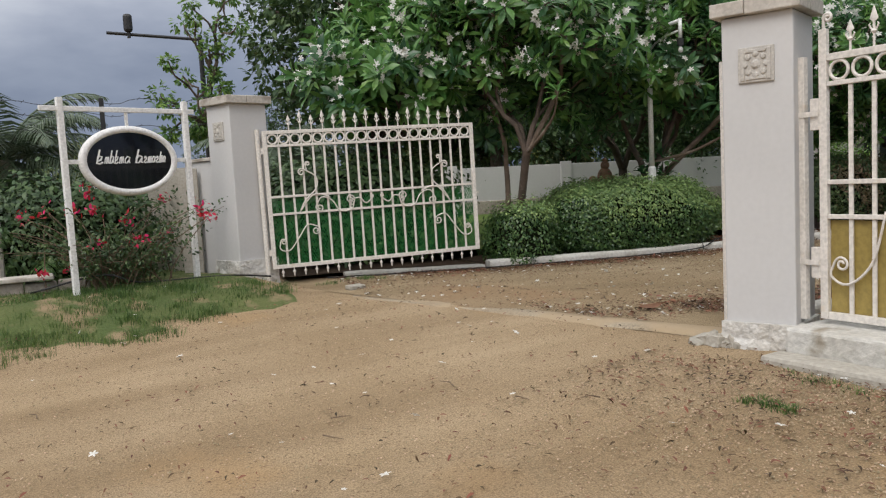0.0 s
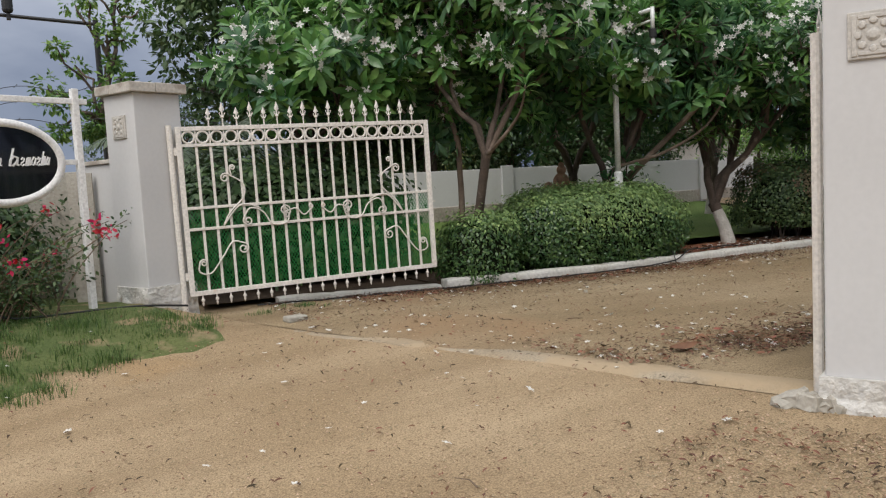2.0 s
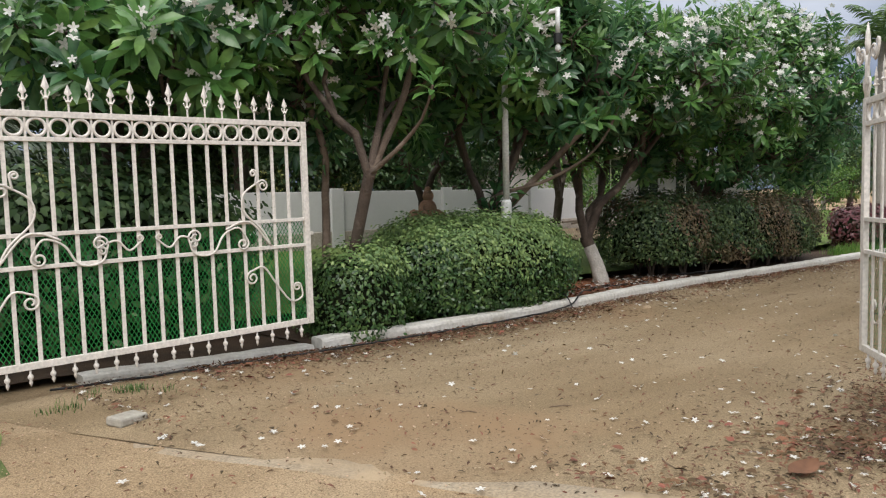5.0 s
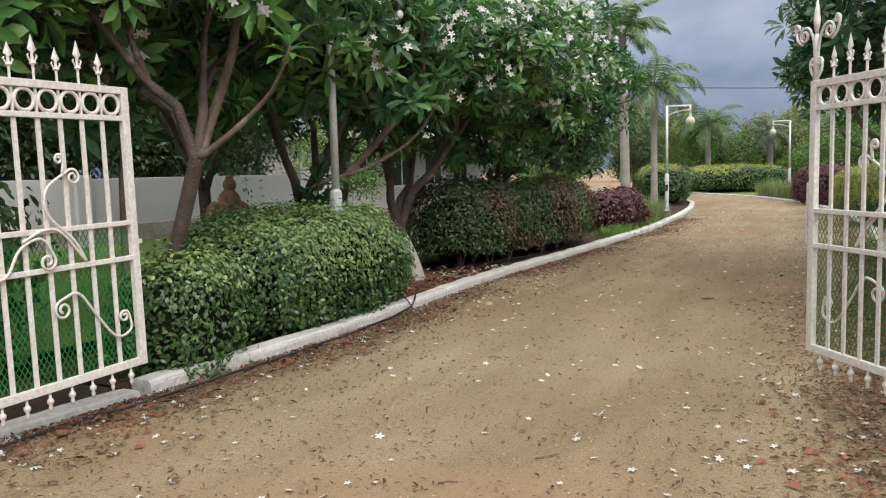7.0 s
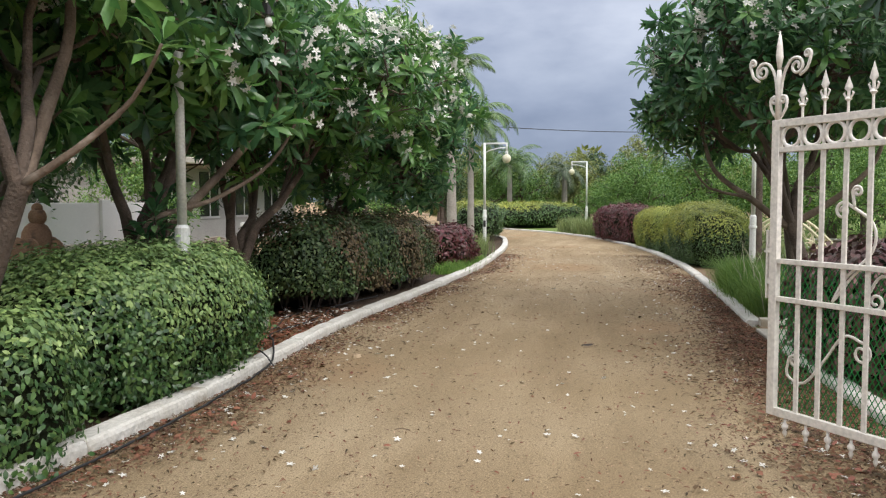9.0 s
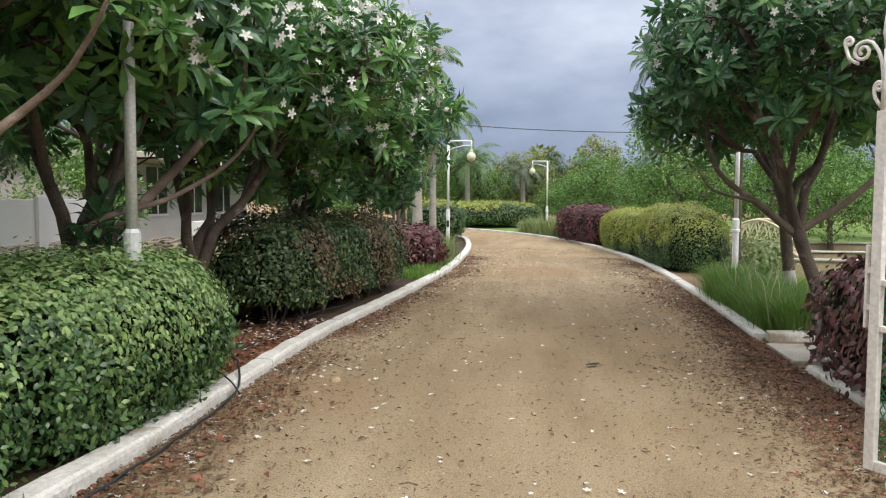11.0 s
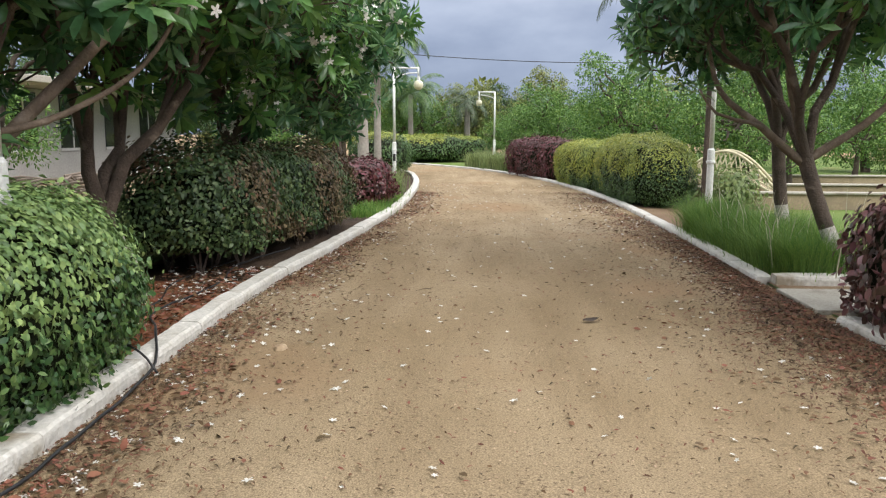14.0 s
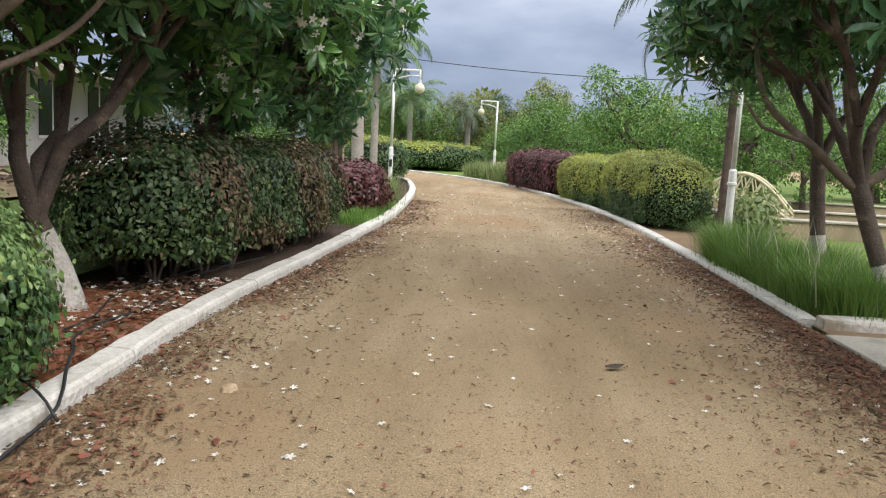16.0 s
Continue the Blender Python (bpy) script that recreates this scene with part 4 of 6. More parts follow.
        a.part("stem_tangle", M_BARK, th)["kind"] = "stuff"
    return th


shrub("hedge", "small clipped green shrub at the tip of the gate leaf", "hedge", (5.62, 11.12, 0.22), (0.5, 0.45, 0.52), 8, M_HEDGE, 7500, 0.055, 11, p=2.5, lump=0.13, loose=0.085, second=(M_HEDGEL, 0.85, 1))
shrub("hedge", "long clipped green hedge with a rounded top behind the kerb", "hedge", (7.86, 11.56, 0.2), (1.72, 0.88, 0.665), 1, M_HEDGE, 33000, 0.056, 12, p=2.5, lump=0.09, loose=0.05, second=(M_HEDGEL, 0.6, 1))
shrub("hedge", "dark clipped shrub with bare stems under the trees", "hedge", (12.75, 11.75, 0.36), (1.15, 0.84, 0.7), 0, M_HEDGED, 16000, 0.062, 13, p=2.4, lump=0.17, loose=0.07, stems=10, bare=0.27, core=0.8, second=(M_HEDGER, 0.16))
shrub("hedge", "long dark green and bronze clipped hedge under the trees", "hedge", (15.5, 11.55, 0.36), (2.35, 0.85, 0.66), -4, M_HEDGED, 26000, 0.062, 14, p=2.8, lump=0.15, loose=0.06, stems=12, bare=0.16, core=0.8, second=(M_HEDGER, 0.02))
shrub("shrub", "dark red leaved shrub at the bend of the kerb", "shrub", (20.6, 11.0, 0.34), (1.1, 0.55, 0.5), -3, M_REDLEAF, 4500, 0.1, 15, p=2.5, lump=0.12, loose=0.06)
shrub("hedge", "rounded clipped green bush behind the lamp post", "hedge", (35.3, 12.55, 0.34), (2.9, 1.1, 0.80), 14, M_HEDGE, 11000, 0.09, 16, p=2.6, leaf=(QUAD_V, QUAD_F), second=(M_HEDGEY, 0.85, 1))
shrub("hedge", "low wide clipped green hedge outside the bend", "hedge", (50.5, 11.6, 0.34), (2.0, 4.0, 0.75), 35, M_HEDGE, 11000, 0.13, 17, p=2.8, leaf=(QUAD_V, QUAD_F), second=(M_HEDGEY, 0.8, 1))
shrub("hedge", "dark red clipped hedge beside the driveway", "hedge", (34.4, 6.15, 0.16), (3.3, 0.82, 0.79), 13, M_REDLEAF, 12000, 0.1, 18, p=3.2, lump=0.1, leaf=(QUAD_V, QUAD_F))
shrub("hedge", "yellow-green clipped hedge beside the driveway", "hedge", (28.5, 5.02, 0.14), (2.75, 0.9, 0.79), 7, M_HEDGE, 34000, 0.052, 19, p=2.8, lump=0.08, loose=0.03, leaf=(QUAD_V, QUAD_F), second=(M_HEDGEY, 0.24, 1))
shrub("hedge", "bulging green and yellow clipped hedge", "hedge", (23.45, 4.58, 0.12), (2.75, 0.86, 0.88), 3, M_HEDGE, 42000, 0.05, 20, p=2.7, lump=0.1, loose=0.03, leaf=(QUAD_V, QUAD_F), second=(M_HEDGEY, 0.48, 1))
shrub("copper_plant", "copper-leaved shrub with a few pink leaves inside the kerb", "shrub", (9.5, 4.95, 0.33), (1.38, 0.52, 0.58), 0, M_CROTON, 5200, 0.1, 21, p=2.6, lump=0.12, loose=0.07, droop=0.8)
shrub("shrub", "dark green shrub behind the side gate", "shrub", (6.6, 2.6, 0.3), (1.6, 1.2, 0.95), -60, M_TREE3, 7000, 0.12, 22, p=2.3, lump=0.2, loose=0.15)
shrub("shrub", "dark tangled shrub behind the sign", "shrub", (-1.0, 11.5, 0.5), (1.3, 0.5, 0.72), 0, M_TREE3, 8000, 0.09, 24, p=2.2, lump=0.2, loose=0.15)
shrub("shrub", "dense dark shrub behind the open gate leaf", "shrub", (3.4, 12.6, 0.4), (1.8, 0.8, 0.85), 0, M_TREE3, 9000, 0.11, 23, p=2.4, lump=0.2, loose=0.15)


# ---- grasses ----
def grass(name, label, spots, mat_, seed, width=0.008, kind="stuff", category="grass", bend=(0.4, 1.3)):
    """spots: rows of x, y, z, spread, count, height."""
    rng = np.random.default_rng(seed)
    P, S, D = [], [], []
    for x, y, z, sp, c, h in spots:
        o = rng.normal(0, sp * 0.5, (int(c), 2))
        P.append(np.c_[x + o[:, 0], y + o[:, 1], np.full(int(c), z)])
        hh = h * rng.uniform(0.55, 1.1, int(c))
        S.append(np.c_[np.full(int(c), width), hh * rng.uniform(*bend, int(c)), hh])
        a = np.arctan2(o[:, 1], o[:, 0]) + rng.normal(0, 0.7, int(c))
        D.append(a)
    P, S, D = np.concatenate(P), np.concatenate(S), np.concatenate(D)
    c, s = np.cos(D - math.pi / 2), np.sin(D - math.pi / 2)
    R = np.zeros((len(P), 3, 3))
    R[:, 0, 0], R[:, 0, 1], R[:, 1, 0], R[:, 1, 1], R[:, 2, 2] = c, -s, s, c, 1
    V, F = strewn(BLADE_V, BLADE_F, P, R, S)
    return tagged(put(name, V, F, mat_), label, category, kind=kind)


rr = random.Random(5)
grass("fountain_grass", "lush tufts of long fine green grass behind the kerb", [(12.55 + 4.6 * (k / 60) + rr.uniform(-0.1, 0.1), 4.75 + rr.uniform(-0.5, 0.32), 0.28, 0.26, 420, rr.uniform(0.3, 0.72)) for k in range(60)], M_GRASS, 31, 0.006, bend=(0.5, 2.6))
grass("grass_plumes", "pale feathery grass seed heads", [(12.2 + 4.6 * rr.random(), 4.9 + rr.uniform(-0.4, 0.3), 0.4, 0.2, 2, 0.95) for k in range(22)], M_PLUME, 32, 0.016)
grass("fountain_grass", "pale tufts of grass with seed heads at the bend", [(37.5 + 5.5 * k / 24, 7.1 + 1.9 * k / 24 + rr.uniform(-0.5, 0.1), 0.33, 0.45, 150, rr.uniform(0.5, 0.95)) for k in range(25)], M_GRASSP, 33, 0.03)
grass("fountain_grass", "tuft of pale green grass beside the lamp post", [(22.6 + 2.6 * k / 12, 10.75 + rr.uniform(0, 0.3), 0.33, 0.3, 160, rr.uniform(0.5, 0.85)) for k in range(12)], M_GRASSP, 34, 0.014)
grass("fountain_grass", "low green grass under the red shrub", [(18.4 + 4.5 * k / 20, 10.55 + rr.uniform(0, 0.3), 0.33, 0.3, 200, rr.uniform(0.12, 0.3)) for k in range(20)], M_GRASS, 35, 0.01)
# roadside verge in front of the sign
verge = [(-3.2, 8.1), (-1.4, 7.75), (-0.7, 8.2), (0.2, 8.15), (1.1, 9.0), (1.7, 9.4), (1.55, 9.9), (0.9, 10.0), (0.2, 10.4), (-0.7, 10.6), (-3.2, 10.4)]


def inside(poly, x, y):
    c = False
    for i in range(len(poly)):
        (x0, y0), (x1, y1) = poly[i], poly[i - 1]
        if (y0 > y) != (y1 > y) and x < (x1 - x0) * (y - y0) / (y1 - y0) + x0:
            c = not c
    return c


spots = []
while len(spots) < 720:
    x, y = rr.uniform(-3.2, 1.8), rr.uniform(7.6, 10.6)
    if inside(verge, x, y) and rr.random() < 0.75 + 0.9 * noise.noise((x * 1.5, y * 1.5, 4)) + 0.25 * (y - 8.6):
        spots.append((x, y, float(gz(x, y)) + 0.0, 0.14, 42, rr.uniform(0.04, 0.11)))
grass("verge_grass", "patchy green verge grass in front of the sign", spots, M_VBLADE, 36, 0.006)
V, F = grid_mesh(np.linspace(-9, 1.7, 60), np.linspace(7.9, 11.6, 34), lambda x, y: gz(x, y) + 0.03 - 0.14 * np.clip(0.55 - (y - 8.1 - 0.3 * np.clip(x, -1, 5)), 0, 1) - 0.3 * np.clip(inward(x, y) + 0.45, 0, 1), 0.04, 1.5, 8)
tagged(put("verge", V, F, M_VERGE, smooth=True), "grassy verge beneath the sign", "verge", kind="structure")
# weeds by the side step and along the gate
grass("weeds", "small weeds by the side step", [(3.86 + 0.11 * u + rr.uniform(-0.03, 0.03), 3.86 - 0.98 * u, 0.335, 0.06, 34, 0.03 + 0.05 * rr.random()) for u in (0.0, 0.07, 0.13, 0.2, 0.27, 0.33, 0.4, 0.5, 0.6, 0.75, 0.9)] + [(3.39 + 0.08 * rr.uniform(-1, 1), 3.36 + 0.16 * rr.uniform(-1, 1), 0.33, 0.06, 40, 0.035) for k in range(11)] + [(2.2 + 0.9 * rr.random(), 9.9 + 0.4 * rr.random(), 0.42, 0.1, 20, 0.045) for k in range(12)], M_VBLADE, 37, 0.007)


# ---- trees ----
def split(rng, pts, k):
    c = pts[rng.choice(len(pts), k, replace=False)]
    for _ in range(5):
        lab = np.argmin(((pts[:, None] - c[None]) ** 2).sum(2), 1)
        c = np.array([pts[lab == i].mean(0) if (lab == i).any() else c[i] for i in range(k)])
    return [pts[lab == i] for i in range(k) if (lab == i).any()]


def grow(rng, acc, node, way, pts, rad, tips, reach=0.42, depth=0):
    """Branches from node towards clusters of tip places, thinner at each fork."""
    if len(pts) == 1:
        p = Vector(pts[0])
        d = (p - node).length
        mid = node + way * d * 0.35 + (p - node) * 0.3 + Vector(rng.normal(0, 0.05, 3))
        acc.tube([node, mid, p], [rad, max(0.012, rad * 0.8), 0.011], 5, False)
        t = (p - mid).normalized()
        tips.append((p, (t + Vector((0, 0, 0.5))).normalized()))
        return
    k = min(len(pts), 2 if rng.random() < 0.6 else 3)
    for g in split(rng, pts, k):
        c = Vector(g.mean(0))
        d = c - node
        new_node = node + d * (reach if len(g) > 1 else 0.5) + Vector(rng.normal(0, 0.04, 3))
        r2 = max(0.011, rad * (len(g) / len(pts)) ** 0.33)
        mid = node + way * d.length * 0.14 + d * reach * 0.45 + Vector(rng.normal(0, 0.035, 3))
        acc.tube([node, mid, new_node], [min(rad, r2 * 1.25), r2 * 1.02, r2], 7 if r2 > 0.04 else 5, False)
        grow(rng, acc, new_node, (new_node - mid).normalized(), g, r2, tips, reach, depth + 1)


def rosette(seed, n=15, L=0.205, up=0.45, leaf=(LEAF_V, LEAF_F)):
    """A whorl of long leaves at a shoot's end, +z outward."""
    rng = np.random.default_rng(seed)
    a = np.arange(n) * 2.4 + rng.normal(0, 0.2, n)
    e = np.linspace(-0.35, 1.0, n) * 0.9 + up * 0.2 + rng.normal(0, 0.1, n)
    along = np.stack([np.cos(a) * np.cos(e), np.sin(a) * np.cos(e), np.sin(e)], 1)
    z = np.stack([-np.cos(a) * np.sin(e), -np.sin(a) * np.sin(e), np.cos(e)], 1) + rng.normal(0, 0.15, (n, 3))
    R = frames_xz(along, z)
    s = L * rng.uniform(0.75, 1.15, n)
    pos = along * 0.02 + np.stack([np.zeros(n), np.zeros(n), np.linspace(-0.07, 0.03, n)], 1)
    size = np.stack([s, s * rng.uniform(0.85, 1.1, n), s], 1)
    return strewn(*leaf, pos, R, size)


ROSETTES = [rosette(k, n=16 + k % 5) for k in range(8)]
ROSETTES_FAR = [rosette(k, n=16 + k % 5, leaf=(LANCE_V, LANCE_F)) for k in range(8)]
ROSETTE_MESH = [mesh_of("leaf_whorl", *r, M_PLUM) for r in ROSETTES]
ROSETTE_YOUNG = [mesh_of("leaf_whorl", *r, M_PLUMY) for r in ROSETTES[:4]]
PETAL_V = [(0, 0, 0), (0.35, -0.24, 0.12), (0.35, 0.24, 0.1), (0.8, -0.2, 0.16), (0.8, 0.22, 0.12), (1, 0.05, 0.1)]
FLOWER_V, FLOWER_F = [], []
for k in range(5):
    ca, sa = math.cos(k * 1.2566), math.sin(k * 1.2566)
    o = len(FLOWER_V)
    FLOWER_V += [(x * ca - y * sa, x * sa + y * ca, z) for x, y, z in PETAL_V]
    FLOWER_F += [tuple(i + o for i in f) for f in SMALL_F]


def crown_points(rng, n, blobs, shell_in=0.45, low=-1.0):
    w = np.array([b[3] * b[4] * b[5] for b in blobs])
    which = rng.choice(len(blobs), n, p=w / w.sum())
    d = rng.normal(size=(n, 3))
    d /= np.linalg.norm(d, axis=1, keepdims=True)
    d[:, 2] = np.where(d[:, 2] < low, -d[:, 2], d[:, 2])
    r = rng.uniform(shell_in ** 3, 1, n) ** (1 / 3)
    B = np.array(blobs)[which]
    return B[:, :3] + d * r[:, None] * B[:, 3:6]


def plumeria(label, base, fork, blobs, n, seed, rad=0.1, limbs_at=(), flowers=60, singles=0, near=(0, 0), white=0.5, leaf=1.0, twig_leaves=0.5, sunny=(), fresh=0.12):
    """Trunk limewashed at the foot, forked limbs, leaf whorls at the shoot ends and white flowers on the sunny top."""
    rng = np.random.default_rng(seed)
    th = thing("plumeria_tree", label, "tree", base, 0, "plumeria trees")
    B = Vector(base)
    f = Vector(fork) - B
    pts = crown_points(rng, n, blobs, 0.6, -0.7) - np.array(base)
    wv = f.normalized()
    side = Vector((0.05, 0.03, 0))
    k = min(white / max(f.length, 0.1), 0.8)
    if white > 0:
        Acc().tube([Vector((0, 0, -0.15)), f * (k * 0.5) + side * 0.4, f * k + side * 0.6], [rad * 1.35, rad * 1.08, rad * 1.0], 12, False).part("limewashed_foot", M_LIME, th, "whitewashed foot of the trunk", True)
        Acc().tube([f * (k * 0.98) + side * 0.6, f * (0.5 + k / 2) + side * 0.5, f], [rad * 1.0, rad * 0.98, rad * 1.02], 12, False).part("trunk", M_BARK, th, smooth=True)
    else:
        Acc().tube([Vector((0, 0, -0.15)), f * 0.5 + side, f], [rad * 1.35, rad, rad], 12, False).part("trunk", M_BARK, th, smooth=True)
    for pts_l, r0, r1 in limbs_at:
        line = smooth_line([np.array(q) - np.array(base) for q in pts_l], 0.15)
        Acc().tube(line, [r0 + (r1 - r0) * i / (len(line) - 1) for i in range(len(line))], 8).part("limb", M_LIMB, th, "bare curving limb", True)
        put_mesh("leaf_whorl", ROSETTE_YOUNG[len(line) % 4], th, Matrix.Translation(line[-1]) @ pose(0, 0, 0, 12, -14, 40))
    limbs, tips = Acc(), []
    groups = split(rng, pts, 3)
    for g in groups:
        c = Vector(g.mean(0))
        nn = f + (c - f) * 0.33 + Vector((0, 0, -0.1)) + Vector(rng.normal(0, 0.06, 3))
        r2 = rad * 0.66
        limbs.tube([f - wv * 0.05, f + (nn - f) * 0.5 + wv * 0.12, nn], [r2 * 1.1, r2, r2 * 0.9], 8, False)
        grow(rng, limbs, nn, (nn - f).normalized(), g, r2 * 0.85, tips)
    limbs.part("branchwork", M_BARK, th, smooth=True)["kind"] = "stuff"
    P = np.array([t[0][:] for t in tips])
    Dv = np.array([t[1][:] for t in tips])
    # more whorls a little way back along the shoots
    extra = rng.random(len(P)) < twig_leaves
    P2, D2 = P[extra] + rng.normal(0, 0.2, (extra.sum(), 3)), Dv[extra] + rng.normal(0, 0.5, (extra.sum(), 3))
    P, Dv = np.concatenate([P, P2]), np.concatenate([Dv, D2])
    ctr = np.mean([b[:3] for b in blobs], axis=0) - np.array(base)
    Dv = Dv + 0.5 * (P - ctr) / np.maximum(np.linalg.norm(P - ctr, axis=1, keepdims=True), 0.1)
    R = frames_to(Dv, rng)
    size = rng.uniform(0.75, 1.2, len(P)) * leaf
    world_xy = P[:, :2] + np.array(base)[:2]
    order = np.argsort(np.linalg.norm(world_xy - np.array(near), axis=1)) if singles else np.arange(len(P))
    # young leaves on top and the sunny side, some standing in for light there
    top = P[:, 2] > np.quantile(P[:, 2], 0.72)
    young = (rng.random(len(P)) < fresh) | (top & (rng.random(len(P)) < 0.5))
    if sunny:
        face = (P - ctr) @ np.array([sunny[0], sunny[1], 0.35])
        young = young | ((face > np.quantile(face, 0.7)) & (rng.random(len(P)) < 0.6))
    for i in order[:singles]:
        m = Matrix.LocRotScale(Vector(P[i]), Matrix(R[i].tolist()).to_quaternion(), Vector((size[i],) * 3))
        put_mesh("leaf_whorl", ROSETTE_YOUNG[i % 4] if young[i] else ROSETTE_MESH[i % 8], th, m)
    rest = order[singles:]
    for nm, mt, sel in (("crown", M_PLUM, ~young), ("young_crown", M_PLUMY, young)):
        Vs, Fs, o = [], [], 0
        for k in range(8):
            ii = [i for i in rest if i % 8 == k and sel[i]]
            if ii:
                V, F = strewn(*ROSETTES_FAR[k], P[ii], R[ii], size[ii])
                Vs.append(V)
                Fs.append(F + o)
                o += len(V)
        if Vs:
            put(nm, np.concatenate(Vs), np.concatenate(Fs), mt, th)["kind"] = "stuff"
    if flowers:
        flowers = int(flowers * 2.0)
        sun_side = np.array([near[0] - ctr[0] - base[0], near[1] - ctr[1] - base[1], 0.0]) if singles else np.array([0.0, -1.0, 0.0])
        if sunny:
            sun_side = np.array([sunny[0], sunny[1], 0.0])
        sun_side = sun_side / np.linalg.norm(sun_side) + np.array([0, 0, 0.45])
        heads = np.argsort(-((P - ctr) @ sun_side + 1.3 * rng.random(len(P))))[:max(flowers // 5, 1)]
        ii = rng.choice(heads, flowers)
        out = R[ii][:, :, 2]
        FP = P[ii] + out * 0.16 + rng.normal(0, 0.07, (flowers, 3)) + np.array([0, 0, 0.04])
        V, F = strewn(FLOWER_V, FLOWER_F, FP, frames_to(out + rng.normal(0, 0.5, (flowers, 3)), rng), 0.05 * rng.uniform(0.8, 1.25, flowers))
        put("blossom", V, F, M_PETAL, th, "white plumeria flowers")["kind"] = "stuff"
    return th


plumeria("plumeria tree leaning over the hedge, dark green leaves and white flowers", (5.64, 11.5, 0.42), (5.66, 10.86, 2.06),
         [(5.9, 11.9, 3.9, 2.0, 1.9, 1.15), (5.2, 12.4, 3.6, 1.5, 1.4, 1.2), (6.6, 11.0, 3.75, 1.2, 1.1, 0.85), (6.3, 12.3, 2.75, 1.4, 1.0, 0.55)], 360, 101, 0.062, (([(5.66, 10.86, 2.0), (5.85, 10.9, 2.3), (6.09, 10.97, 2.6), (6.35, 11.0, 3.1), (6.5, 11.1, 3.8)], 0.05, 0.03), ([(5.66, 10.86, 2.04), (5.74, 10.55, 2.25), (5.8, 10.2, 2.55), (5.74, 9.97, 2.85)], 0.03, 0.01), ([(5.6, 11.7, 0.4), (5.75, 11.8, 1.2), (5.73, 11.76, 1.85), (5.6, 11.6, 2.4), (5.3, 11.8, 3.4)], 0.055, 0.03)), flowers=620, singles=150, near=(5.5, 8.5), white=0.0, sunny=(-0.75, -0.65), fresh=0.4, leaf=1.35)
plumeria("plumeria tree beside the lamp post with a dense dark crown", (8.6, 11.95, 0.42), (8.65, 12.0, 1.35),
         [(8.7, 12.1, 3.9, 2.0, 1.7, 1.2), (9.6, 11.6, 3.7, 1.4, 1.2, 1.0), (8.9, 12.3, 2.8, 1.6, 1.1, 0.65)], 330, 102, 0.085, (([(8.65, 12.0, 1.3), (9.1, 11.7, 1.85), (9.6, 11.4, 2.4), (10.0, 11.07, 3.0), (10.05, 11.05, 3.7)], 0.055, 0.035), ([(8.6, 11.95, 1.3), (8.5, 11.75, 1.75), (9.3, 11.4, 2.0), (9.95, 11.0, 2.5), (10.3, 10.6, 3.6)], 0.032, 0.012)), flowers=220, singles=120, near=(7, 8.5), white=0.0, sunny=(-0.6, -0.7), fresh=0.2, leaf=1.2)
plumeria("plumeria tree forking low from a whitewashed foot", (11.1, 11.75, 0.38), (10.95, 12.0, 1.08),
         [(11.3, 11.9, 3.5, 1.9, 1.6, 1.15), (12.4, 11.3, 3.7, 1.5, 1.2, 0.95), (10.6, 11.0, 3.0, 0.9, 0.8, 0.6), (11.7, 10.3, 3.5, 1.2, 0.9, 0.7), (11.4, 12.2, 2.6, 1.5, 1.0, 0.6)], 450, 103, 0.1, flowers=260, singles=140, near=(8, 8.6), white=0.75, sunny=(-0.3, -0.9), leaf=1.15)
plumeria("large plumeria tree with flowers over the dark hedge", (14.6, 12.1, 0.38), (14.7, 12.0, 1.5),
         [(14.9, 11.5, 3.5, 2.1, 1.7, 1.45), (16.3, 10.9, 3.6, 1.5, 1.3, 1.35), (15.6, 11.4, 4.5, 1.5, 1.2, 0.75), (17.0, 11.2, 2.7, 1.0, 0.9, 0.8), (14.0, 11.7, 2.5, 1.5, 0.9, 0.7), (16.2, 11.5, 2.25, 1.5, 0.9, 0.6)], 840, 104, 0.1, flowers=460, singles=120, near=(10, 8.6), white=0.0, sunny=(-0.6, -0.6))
plumeria("plumeria tree standing back on the lawn", (9.8, 14.6, 0.66), (9.9, 14.7, 1.7), [(9.8, 14.6, 3.9, 2.2, 1.8, 1.4)], 220, 105, 0.09, flowers=60, white=0.5)
plumeria("plumeria tree on the lawn near the boundary wall", (13.8, 14.9, 0.66), (13.9, 14.8, 1.7), [(13.8, 14.8, 4.0, 2.3, 1.9, 1.5)], 220, 106, 0.09, flowers=60, white=0.5)
plumeria("plumeria tree behind the open gate leaf", (3.9, 13.6, 0.5), (4.0, 13.5, 1.7), [(4.4, 13.3, 3.6, 1.5, 1.3, 1.3), (3.7, 11.8, 3.1, 1.3, 0.8, 0.55)], 260, 107, 0.09, flowers=170, white=0.0, leaf=1.5, singles=80, near=(3.0, 9.0), sunny=(-0.4, -0.8), fresh=0.5)
